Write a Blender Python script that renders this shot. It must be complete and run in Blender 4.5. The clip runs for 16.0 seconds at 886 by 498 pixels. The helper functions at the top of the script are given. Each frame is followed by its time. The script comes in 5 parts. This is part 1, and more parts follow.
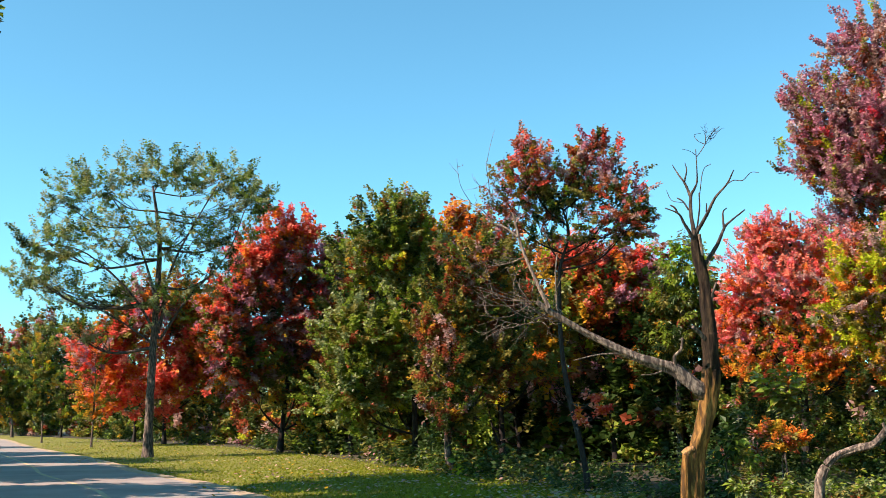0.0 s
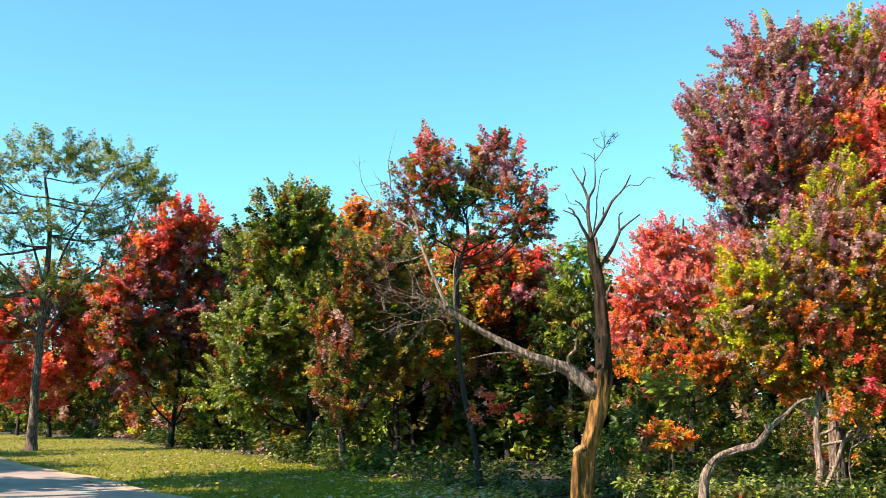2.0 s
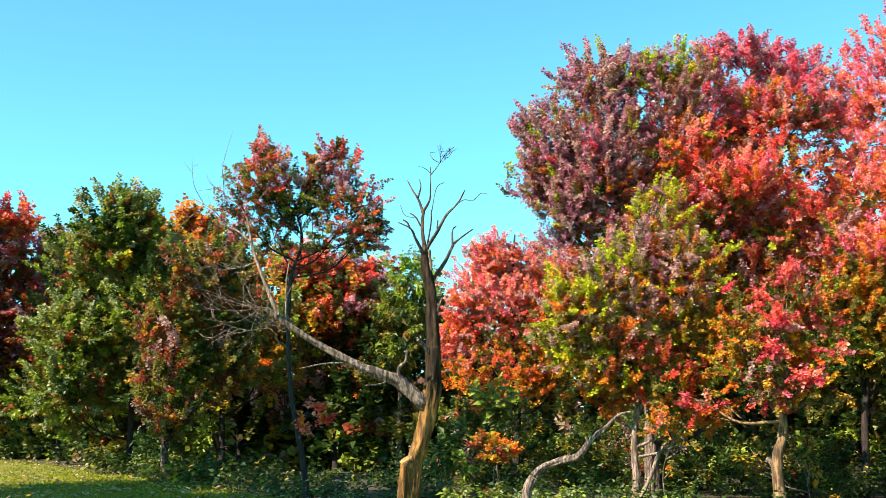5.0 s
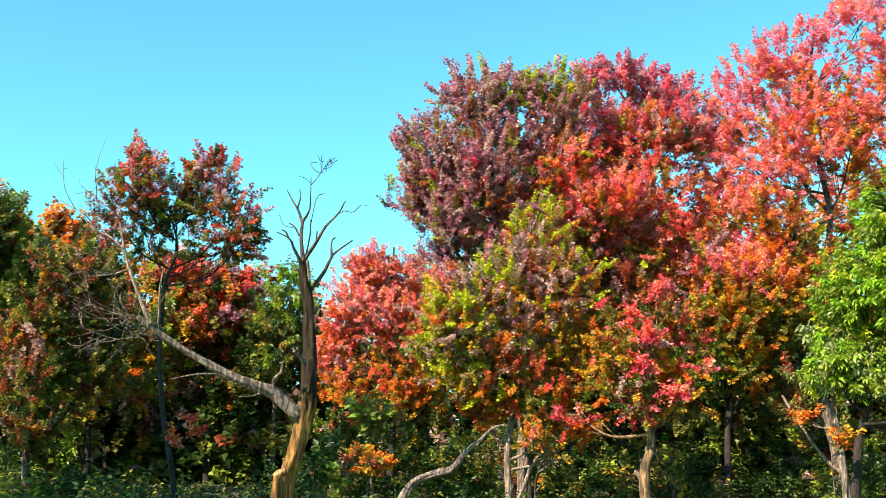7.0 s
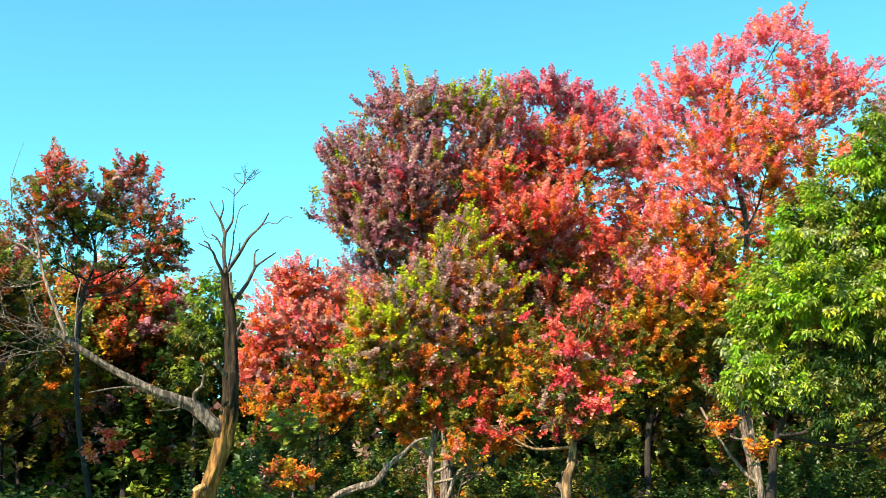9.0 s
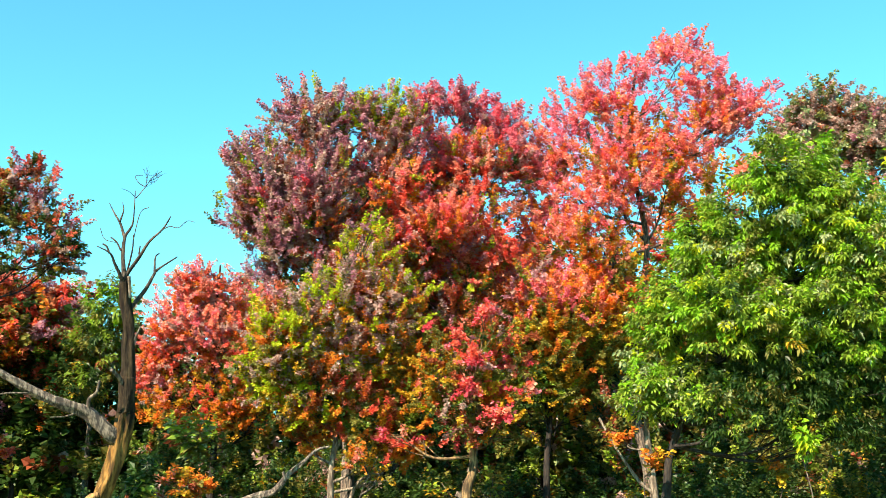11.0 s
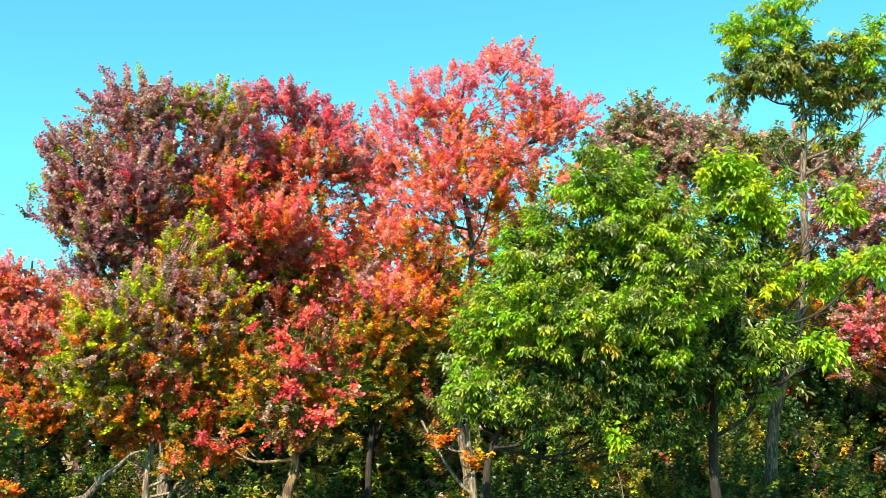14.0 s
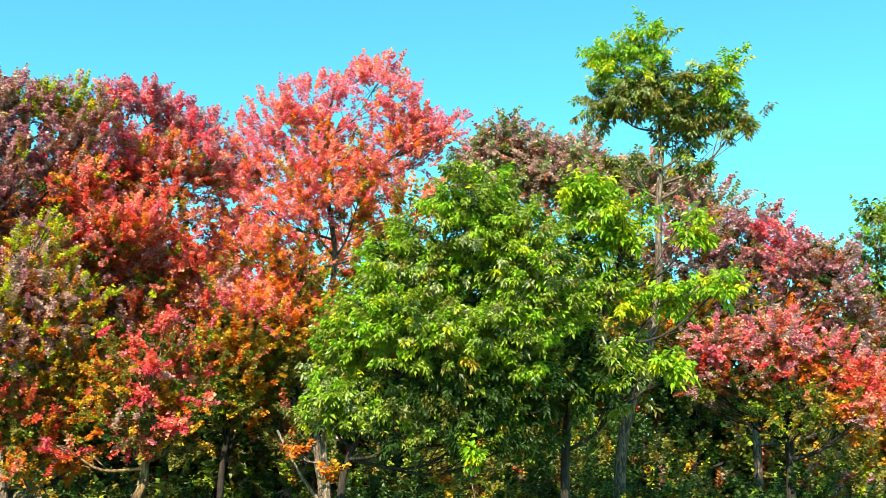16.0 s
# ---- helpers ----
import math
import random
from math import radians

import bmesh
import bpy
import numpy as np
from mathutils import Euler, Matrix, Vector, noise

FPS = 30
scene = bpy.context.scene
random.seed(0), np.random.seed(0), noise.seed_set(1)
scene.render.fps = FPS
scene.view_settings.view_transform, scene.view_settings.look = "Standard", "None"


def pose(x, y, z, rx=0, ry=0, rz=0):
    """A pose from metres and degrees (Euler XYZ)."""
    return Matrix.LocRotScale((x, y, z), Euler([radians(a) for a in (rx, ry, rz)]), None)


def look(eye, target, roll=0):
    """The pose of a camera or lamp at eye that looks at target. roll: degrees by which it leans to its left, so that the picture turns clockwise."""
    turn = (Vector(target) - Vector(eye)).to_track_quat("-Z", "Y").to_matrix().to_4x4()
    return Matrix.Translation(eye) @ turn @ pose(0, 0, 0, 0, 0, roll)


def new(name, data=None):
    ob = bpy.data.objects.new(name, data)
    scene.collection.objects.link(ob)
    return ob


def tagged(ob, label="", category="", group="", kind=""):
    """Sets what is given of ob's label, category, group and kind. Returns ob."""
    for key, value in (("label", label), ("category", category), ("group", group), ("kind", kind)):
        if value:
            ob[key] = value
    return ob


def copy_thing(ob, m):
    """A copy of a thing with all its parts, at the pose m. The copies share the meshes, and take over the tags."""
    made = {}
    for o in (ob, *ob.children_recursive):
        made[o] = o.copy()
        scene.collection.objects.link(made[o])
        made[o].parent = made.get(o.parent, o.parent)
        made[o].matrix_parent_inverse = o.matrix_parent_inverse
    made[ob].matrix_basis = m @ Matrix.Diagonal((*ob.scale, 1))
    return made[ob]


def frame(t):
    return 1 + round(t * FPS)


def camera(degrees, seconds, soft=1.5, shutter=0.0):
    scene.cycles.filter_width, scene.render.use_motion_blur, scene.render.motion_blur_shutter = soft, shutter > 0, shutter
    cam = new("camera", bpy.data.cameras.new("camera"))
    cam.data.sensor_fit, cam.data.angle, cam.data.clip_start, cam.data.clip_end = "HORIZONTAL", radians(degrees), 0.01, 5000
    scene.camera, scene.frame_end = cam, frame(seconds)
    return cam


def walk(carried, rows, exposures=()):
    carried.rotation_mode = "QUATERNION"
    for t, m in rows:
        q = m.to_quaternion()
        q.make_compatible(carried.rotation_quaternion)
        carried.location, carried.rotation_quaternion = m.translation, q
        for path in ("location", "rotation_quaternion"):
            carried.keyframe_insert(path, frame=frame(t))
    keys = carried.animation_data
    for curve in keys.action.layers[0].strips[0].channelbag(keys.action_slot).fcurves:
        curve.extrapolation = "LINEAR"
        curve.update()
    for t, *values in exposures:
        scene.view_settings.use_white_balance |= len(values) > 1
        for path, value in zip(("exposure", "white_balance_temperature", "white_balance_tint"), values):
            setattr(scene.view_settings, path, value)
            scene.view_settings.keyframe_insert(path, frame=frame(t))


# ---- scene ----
cam = camera(44.50, 16.0, soft=0.85)
PATH = [
    (0.0, pose(0, 0, 1.6, 98.733, 0.630, -0.011)),
    (0.5, pose(0, 0, 1.6, 98.715, 0.286, -1.224)),
    (1.0, pose(0, 0, 1.6, 98.654, 0.081, -2.843)),
    (1.5, pose(0, 0, 1.6, 98.584, -0.097, -4.314)),
    (2.0, pose(0, 0, 1.6, 98.546, -0.118, -5.494)),
    (2.5, pose(0, 0, 1.6, 98.569, -0.193, -6.522)),
    (3.0, pose(0, 0, 1.6, 98.784, -0.256, -8.183)),
    (3.5, pose(0, 0, 1.6, 98.890, -0.525, -10.053)),
    (4.0, pose(0, 0, 1.6, 98.951, -0.473, -11.567)),
    (4.2, pose(0, 0, 1.6, 98.983, -0.473, -12.182)),
    (6.3, pose(0, 0, 1.6, 99.592, -0.586, -18.144)),
    (6.5, pose(0, 0, 1.6, 99.669, -0.586, -18.857)),
    (7.0, pose(0, 0, 1.6, 99.885, -0.779, -20.943)),
    (7.5, pose(0, 0, 1.6, 100.108, -0.482, -21.990)),
    (8.0, pose(0, 0, 1.6, 100.395, -0.504, -22.964)),
    (8.5, pose(0, 0, 1.6, 100.594, -0.382, -24.214)),
    (8.7, pose(0, 0, 1.6, 100.593, -0.382, -24.526)),
    (10.8, pose(0, 0, 1.6, 101.069, -0.626, -29.239)),
    (11.0, pose(0, 0, 1.6, 101.118, -0.626, -30.084)),
    (11.5, pose(0, 0, 1.6, 101.140, -0.605, -31.350)),
    (12.0, pose(0, 0, 1.6, 101.196, -0.477, -32.303)),
    (12.5, pose(0, 0, 1.6, 101.305, -0.417, -33.996)),
    (13.0, pose(0, 0, 1.6, 101.404, -0.259, -35.446)),
    (13.5, pose(0, 0, 1.6, 101.245, -0.395, -37.687)),
    (14.0, pose(0, 0, 1.6, 101.315, -0.165, -39.298)),
    (14.5, pose(0, 0, 1.6, 101.408, -0.659, -41.455)),
    (15.0, pose(0, 0, 1.6, 101.569, -0.813, -43.442)),
    (15.5, pose(0, 0, 1.6, 101.755, -0.834, -44.880)),
    (16.0, pose(0, 0, 1.6, 101.966, -0.734, -46.783)),
]
walk(cam, PATH, exposures=[(0.0, 1.33, 6850, 38), (0.5, 1.33, 6850, 38), (1.0, 1.63, 6950, 36), (1.5, 1.64, 6950, 37), (4.0, 1.72, 6700, 30), (7.0, 1.72, 6650, 22), (11.0, 1.8, 6700, 14), (16.0, 1.76, 6680, 9)])

# ---- world and sun ----
SUN_AZ, SUN_EL = radians(-112), radians(40)
world = bpy.data.worlds.new("world")
scene.world = world
world.use_nodes = True
wn = world.node_tree.nodes
sky = wn.new("ShaderNodeTexSky")
sky.sky_type, sky.sun_disc = "NISHITA", False
sky.sun_elevation, sky.sun_rotation = SUN_EL, SUN_AZ
sky.air_density, sky.dust_density, sky.ozone_density = 0.75, 0.7, 1.2
tint = wn.new("ShaderNodeMix")
tint.data_type, tint.blend_type = "RGBA", "MULTIPLY"
tint.inputs[0].default_value = 1.0
tint.inputs[7].default_value = (0.42, 1.25, 1.10, 1)
world.node_tree.links.new(sky.outputs[0], tint.inputs[6])
world.node_tree.links.new(tint.outputs[2], wn["Background"].inputs[0])
wn["Background"].inputs[1].default_value = 0.092

sun_data = bpy.data.lights.new("sun", "SUN")
sun_data.energy, sun_data.angle, sun_data.color = 5.0, radians(0.5), (1.0, 0.85, 0.62)
sun = new("sun", sun_data)
sun_dir = Vector((math.sin(SUN_AZ) * math.cos(SUN_EL), math.cos(SUN_AZ) * math.cos(SUN_EL), math.sin(SUN_EL)))
sun.matrix_world = look((0, 0, 60), Vector((0, 0, 60)) - sun_dir)


# ---- materials ----
def shader(name):
    m = bpy.data.materials.new(name)
    m.use_nodes = True
    t = m.node_tree
    return m, t.nodes, t.links, t.nodes["Principled BSDF"]


def ramp(nodes, stops):
    r = nodes.new("ShaderNodeValToRGB")
    r.color_ramp.elements[0].position, r.color_ramp.elements[0].color = stops[0][0], (*stops[0][1], 1)
    r.color_ramp.elements[1].position, r.color_ramp.elements[1].color = stops[-1][0], (*stops[-1][1], 1)
    for p, c in stops[1:-1]:
        r.color_ramp.elements.new(p).color = (*c, 1)
    return r


def noise_node(nodes, links, scale, detail=4, rough=0.6, stretch=(1, 1, 1)):
    co, mp, n = nodes.new("ShaderNodeTexCoord"), nodes.new("ShaderNodeMapping"), nodes.new("ShaderNodeTexNoise")
    mp.inputs["Scale"].default_value = stretch
    n.inputs["Scale"].default_value, n.inputs["Detail"].default_value, n.inputs["Roughness"].default_value = scale, detail, rough
    links.new(co.outputs["Object"], mp.inputs[0])
    links.new(mp.outputs[0], n.inputs["Vector"])
    return n


def leaf_material(name, a, b, c, through_light=0.46, gloss=0.55, shine=0.22):
    """Thin leaf: each leaf takes its own colour between a, b and c, and lets some light through."""
    m, nodes, links, p = shader(name)
    geo = nodes.new("ShaderNodeNewGeometry")
    r = ramp(nodes, [(0.0, a), (0.5, b), (1.0, c)])
    # leaves of one bough turn together; single leaves stray a little from it
    bough, spread, stray = noise_node(nodes, links, 2.6, 2), nodes.new("ShaderNodeMapRange"), nodes.new("ShaderNodeMix")
    spread.inputs[1].default_value, spread.inputs[2].default_value = 0.32, 0.68
    links.new(bough.outputs[0], spread.inputs[0])
    stray.inputs[0].default_value = 0.38
    links.new(spread.outputs[0], stray.inputs[2])
    links.new(geo.outputs["Random Per Island"], stray.inputs[3])
    links.new(stray.outputs[0], r.inputs[0])
    veins = noise_node(nodes, links, 9.0, 2)
    mix = nodes.new("ShaderNodeMix")
    mix.data_type, mix.blend_type = "RGBA", "MULTIPLY"
    mix.inputs[0].default_value = 0.35
    links.new(r.outputs[0], mix.inputs[6])
    vr = ramp(nodes, [(0.35, (0.55, 0.5, 0.45)), (0.65, (1, 1, 1))])
    links.new(veins.outputs[0], vr.inputs[0])
    links.new(vr.outputs[0], mix.inputs[7])
    links.new(mix.outputs[2], p.inputs["Base Color"])
    p.inputs["Roughness"].default_value = gloss
    p.inputs["Specular IOR Level"].default_value = shine
    tr, ms = nodes.new("ShaderNodeBsdfTranslucent"), nodes.new("ShaderNodeMixShader")
    links.new(mix.outputs[2], tr.inputs[0])
    ms.inputs[0].default_value = through_light
    links.new(p.outputs[0], ms.inputs[1])
    links.new(tr.outputs[0], ms.inputs[2])
    links.new(ms.outputs[0], nodes["Material Output"].inputs[0])
    return m


LEAF = {
    "crimson": leaf_material("leaf_crimson", (0.45, 0.03, 0.06), (0.72, 0.08, 0.12), (0.80, 0.15, 0.17)),
    "red": leaf_material("leaf_red", (0.52, 0.05, 0.04), (0.80, 0.12, 0.08), (0.85, 0.21, 0.11)),
    "coral": leaf_material("leaf_coral", (0.68, 0.17, 0.13), (0.85, 0.30, 0.22), (0.88, 0.43, 0.27)),
    "pink": leaf_material("leaf_pink", (0.62, 0.10, 0.18), (0.82, 0.21, 0.28), (0.86, 0.34, 0.38)),
    "orange": leaf_material("leaf_orange", (0.50, 0.10, 0.02), (0.78, 0.24, 0.03), (0.80, 0.36, 0.05)),
    "gold": leaf_material("leaf_gold", (0.36, 0.18, 0.015), (0.58, 0.34, 0.025), (0.66, 0.48, 0.04)),
    "lime": leaf_material("leaf_lime", (0.26, 0.34, 0.015), (0.42, 0.52, 0.02), (0.58, 0.58, 0.03)),
    "bright": leaf_material("leaf_bright_green", (0.11, 0.26, 0.010), (0.21, 0.42, 0.016), (0.33, 0.52, 0.03), 0.38, 0.45, 0.36),
    "green": leaf_material("leaf_green", (0.08, 0.15, 0.014), (0.185, 0.285, 0.024), (0.30, 0.38, 0.04), 0.38, 0.45, 0.36),
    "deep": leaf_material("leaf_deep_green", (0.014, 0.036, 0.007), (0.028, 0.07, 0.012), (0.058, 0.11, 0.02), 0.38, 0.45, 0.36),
    "pale": leaf_material("leaf_pale_green", (0.16, 0.23, 0.08), (0.26, 0.33, 0.14), (0.38, 0.42, 0.22), 0.38, 0.45, 0.36),
    "olive": leaf_material("leaf_olive", (0.10, 0.10, 0.02), (0.20, 0.20, 0.04), (0.30, 0.27, 0.07)),
    "plum": leaf_material("leaf_plum", (0.24, 0.085, 0.14), (0.47, 0.19, 0.26), (0.60, 0.36, 0.40), 0.44, 0.4, 0.5),
    "rust": leaf_material("leaf_rust", (0.16, 0.035, 0.02), (0.34, 0.085, 0.035), (0.44, 0.17, 0.07)),
    "mauve": leaf_material("leaf_mauve", (0.28, 0.17, 0.16), (0.47, 0.31, 0.275), (0.60, 0.45, 0.39), 0.44, 0.4, 0.5),
}
LEAF_NAMES = list(LEAF)

# what share of each leaf colour a part of a crown carries
MIX = {
    "open": dict(deep=2, green=4, pale=6, olive=1),
    "purple": dict(crimson=0.3, plum=5.6, mauve=3.6, rust=1.2, olive=0.9, lime=0.6),
    "yellow_sprig": dict(gold=2, lime=6, olive=2, plum=3),
    "magenta": dict(coral=1, pink=4.5, crimson=1.8, plum=4, mauve=1),
    "scarlet": dict(red=3.6, coral=3.6, crimson=1, plum=1.8, mauve=0.8, rust=1.2, orange=1.3, gold=0.6, olive=0.9, lime=0.3),
    "scarlet_top": dict(red=6, coral=3, orange=3.5),
    "red_orange": dict(coral=0.8, red=1.6, rust=3, orange=1.3, gold=1, olive=3.4, green=1.2, deep=2.4),
    "dark_red": dict(plum=3, mauve=2.2, crimson=0.5, red=1.6, rust=3.4, orange=0.8, olive=1.6, deep=0.8),
    "red_brown": dict(plum=2.2, mauve=1.5, red=1.8, rust=3.8, orange=0.8, olive=2, green=0.8, deep=1),
    "coral_top": dict(coral=4.4, pink=7.5, red=0.4, orange=0.3),
    "coral": dict(coral=5, pink=3, red=1, orange=1.6, gold=0.7, olive=0.4),
    "pink_haze": dict(mauve=3, pink=1.4, coral=5.5, red=0.6, orange=0.8),
    "pink_haze_red": dict(plum=0.6, mauve=2, pink=1.2, coral=3.4, red=2, rust=1, orange=1.2),
    "coral_low": dict(coral=3, orange=3.5, gold=2.2, olive=1.5, green=0.8, red=1),
    "yellow_brown": dict(lime=2.6, gold=1.4, olive=2.2, mauve=5, plum=1.8, rust=2.6, orange=1.8),
    "yellow_edge": dict(lime=4.2, gold=2.2, olive=2.2, mauve=2.4, rust=1, orange=1),
    "orange": dict(orange=5, gold=3, rust=2, olive=1),
    "golden": dict(orange=1.6, gold=3.6, olive=4, green=1.2, rust=0.8),
    "crimson": dict(crimson=3.5, red=3, coral=3, pink=1.2),
    "tree_green": dict(deep=2.4, green=4.4, pale=2, olive=2.4, rust=0.8, gold=0.5, lime=0.3),
    "pale_green": dict(pale=2.4, green=4, olive=2.6, rust=0.4),
    "dark_mixed": dict(deep=3, green=1.2, olive=3.6, lime=0.3, gold=0.6, rust=1.8, mauve=1.5, plum=0.3),
    "maple_brown": dict(plum=1.2, mauve=1.8, red=1.1, rust=3.5, olive=2.6, deep=1.4),
    "dusky_brown": dict(deep=2.6, green=1, olive=4, gold=0.5, rust=2.4, mauve=0.8),
    "lance_green": dict(deep=0.8, green=5, bright=3.6, lime=0.8, pale=1.5, olive=0.7),
    "lance_bright": dict(green=0.5, bright=7, lime=3),
    "lance_dull": dict(olive=4, pale=2, green=2, deep=1),
    "mauve": dict(plum=0.4, mauve=6.4, rust=0.4, pale=3.4, olive=1.8, coral=0.2),
    "dusky": dict(plum=3, mauve=4, rust=1.6, olive=1.6, deep=0.8),
    "pink_spray": dict(plum=1.2, mauve=2, pink=3.6, coral=2.2, rust=1.2, gold=0.5, olive=0.8),
    # two darkened green mixes: shade below the crowns put into the leaf colour
    "shaded_green_deep": dict(deep=9, green=0.6, olive=0.9),
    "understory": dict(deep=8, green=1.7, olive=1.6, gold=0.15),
    "understory_gold": dict(olive=4, gold=1.2, lime=0.6, green=2, deep=2.5),
}


def bark_material(name, dark, light, scale=24.0, bump=0.8):
    m, nodes, links, p = shader(name)
    n = noise_node(nodes, links, scale, 6, 0.65, (1, 1, 0.22))
    big = noise_node(nodes, links, 1.3, 3)
    r = ramp(nodes, [(0.40, tuple(0.6 * x for x in dark)), (0.47, dark), (0.54, tuple((x + y) / 2 for x, y in zip(dark, light))), (0.63, light)])
    links.new(n.outputs[0], r.inputs[0])
    mix = nodes.new("ShaderNodeMix")
    mix.data_type, mix.blend_type = "RGBA", "MULTIPLY"
    mix.inputs[0].default_value = 0.6
    br = ramp(nodes, [(0.35, (0.55, 0.52, 0.5)), (0.65, (1, 1, 1))])
    links.new(big.outputs[0], br.inputs[0])
    links.new(r.outputs[0], mix.inputs[6])
    links.new(br.outputs[0], mix.inputs[7])
    links.new(mix.outputs[2], p.inputs["Base Color"])
    p.inputs["Roughness"].default_value = 0.9
    b = nodes.new("ShaderNodeBump")
    b.inputs["Strength"].default_value, b.inputs["Distance"].default_value = bump, 0.02
    links.new(n.outputs[0], b.inputs["Height"])
    links.new(b.outputs[0], p.inputs["Normal"])
    return m


BARK = bark_material("bark_grey_brown", (0.05, 0.038, 0.03), (0.22, 0.17, 0.13))
BARK_PALE = bark_material("bark_pale", (0.10, 0.075, 0.055), (0.32, 0.26, 0.20))
# dark bark, taken near black so its colour includes the wood's shade
BARK_DARK_SHADED = bark_material("bark_dark_shaded", (0.007, 0.005, 0.005), (0.032, 0.023, 0.017))
DEAD_WOOD = bark_material("dead_wood_tan", (0.10, 0.052, 0.02), (0.46, 0.25, 0.085), 16.0, 1.0)
BARK_TAN = bark_material("bark_tan", (0.08, 0.05, 0.022), (0.30, 0.19, 0.085), 18.0, 1.0)
DEAD_GREY = bark_material("dead_wood_grey", (0.055, 0.042, 0.034), (0.27, 0.215, 0.165), 22.0, 0.9)
DEAD_DARK = bark_material("dead_wood_dark", (0.022, 0.016, 0.012), (0.11, 0.08, 0.058), 20.0, 1.0)


def peeling_trunk_material():
    """Bare tan wood with dark bark left on the upper trunk, in ragged tongues."""
    m, nodes, links, p = shader("peeling_dead_trunk")
    n, cracks = noise_node(nodes, links, 16.0, 6, 0.65, (1, 1, 0.2)), noise_node(nodes, links, 5.0, 5, 0.7, (1, 1, 0.35))
    tan = ramp(nodes, [(0.36, (0.05, 0.03, 0.014)), (0.46, (0.085, 0.046, 0.014)), (0.55, (0.18, 0.095, 0.026)), (0.68, (0.29, 0.16, 0.05))])
    bark = ramp(nodes, [(0.38, (0.006, 0.004, 0.003)), (0.52, (0.02, 0.014, 0.008)), (0.68, (0.055, 0.038, 0.02))])
    links.new(n.outputs[0], tan.inputs[0])
    links.new(n.outputs[0], bark.inputs[0])
    geo, xyz = nodes.new("ShaderNodeNewGeometry"), nodes.new("ShaderNodeSeparateXYZ")
    links.new(geo.outputs["Position"], xyz.inputs[0])
    high, rag = nodes.new("ShaderNodeMapRange"), nodes.new("ShaderNodeMath")
    high.inputs[1].default_value, high.inputs[2].default_value = 1.2, 3.1
    links.new(xyz.outputs[2], high.inputs[0])
    rag.operation = "ADD"
    links.new(high.outputs[0], rag.inputs[0])
    links.new(cracks.outputs[0], rag.inputs[1])
    edge_of_bark = ramp(nodes, [(0.86, (0, 0, 0)), (1.04, (1, 1, 1))])
    links.new(rag.outputs[0], edge_of_bark.inputs[0])
    mix = nodes.new("ShaderNodeMix")
    mix.data_type = "RGBA"
    links.new(edge_of_bark.outputs[0], mix.inputs[0])
    links.new(tan.outputs[0], mix.inputs[6])
    links.new(bark.outputs[0], mix.inputs[7])
    links.new(mix.outputs[2], p.inputs["Base Color"])
    p.inputs["Roughness"].default_value = 0.85
    p.inputs["Specular IOR Level"].default_value = 0.15
    b = nodes.new("ShaderNodeBump")
    b.inputs["Strength"].default_value, b.inputs["Distance"].default_value = 1.0, 0.035
    links.new(n.outputs[0], b.inputs["Height"])
    links.new(b.outputs[0], p.inputs["Normal"])
    return m


DEAD_TRUNK = peeling_trunk_material()


# ---- building blocks ----
def link_mesh(name, verts, faces, materials, parent=None, face_mats=None, smooth=False, label=""):
    me = bpy.data.meshes.new(name)
    if isinstance(verts, np.ndarray):
        n, k = faces.shape
        me.vertices.add(len(verts))
        me.vertices.foreach_set("co", verts.astype(np.float32).ravel())
        me.loops.add(n * k)
        me.loops.foreach_set("vertex_index", faces.astype(np.int32).ravel())
        me.polygons.add(n)
        me.polygons.foreach_set("loop_start", np.arange(0, n * k, k, dtype=np.int32))
        me.polygons.foreach_set("loop_total", np.full(n, k, dtype=np.int32))
    else:
        me.from_pydata(verts, [], faces)
    for m in materials:
        me.materials.append(m)
    if face_mats is not None:
        me.polygons.foreach_set("material_index", np.asarray(face_mats, dtype=np.int32))
    me.polygons.foreach_set("use_smooth", np.full(len(me.polygons), smooth))
    me.update(calc_edges=True)
    ob = new(name, me)
    if parent is not None:
        ob.parent = parent
    if label:
        tagged(ob, label)
    return ob


def part(name, bm, material, parent, label=""):
    """Links a bmesh as one mesh object under a thing or under a part."""
    me = bpy.data.meshes.new(name)
    bm.to_mesh(me)
    bm.free()
    me.materials.append(material)
    ob = new(name, me)
    ob.parent = parent
    if label:
        tagged(ob, label)
    return ob


def smooth_path(points, per=4):
    """Catmull-Rom through the points."""
    p = [np.array(q, float) for q in points]
    p = [2 * p[0] - p[1]] + p + [2 * p[-1] - p[-2]]
    out = []
    for i in range(1, len(p) - 2):
        for k in range(per):
            t = k / per
            out.append(0.5 * (2 * p[i] + (p[i + 1] - p[i - 1]) * t + (2 * p[i - 1] - 5 * p[i] + 4 * p[i + 1] - p[i + 2]) * t * t
                              + (3 * p[i] - p[i - 1] - 3 * p[i + 1] + p[i + 2]) * t ** 3))
    out.append(p[-2])
    return out


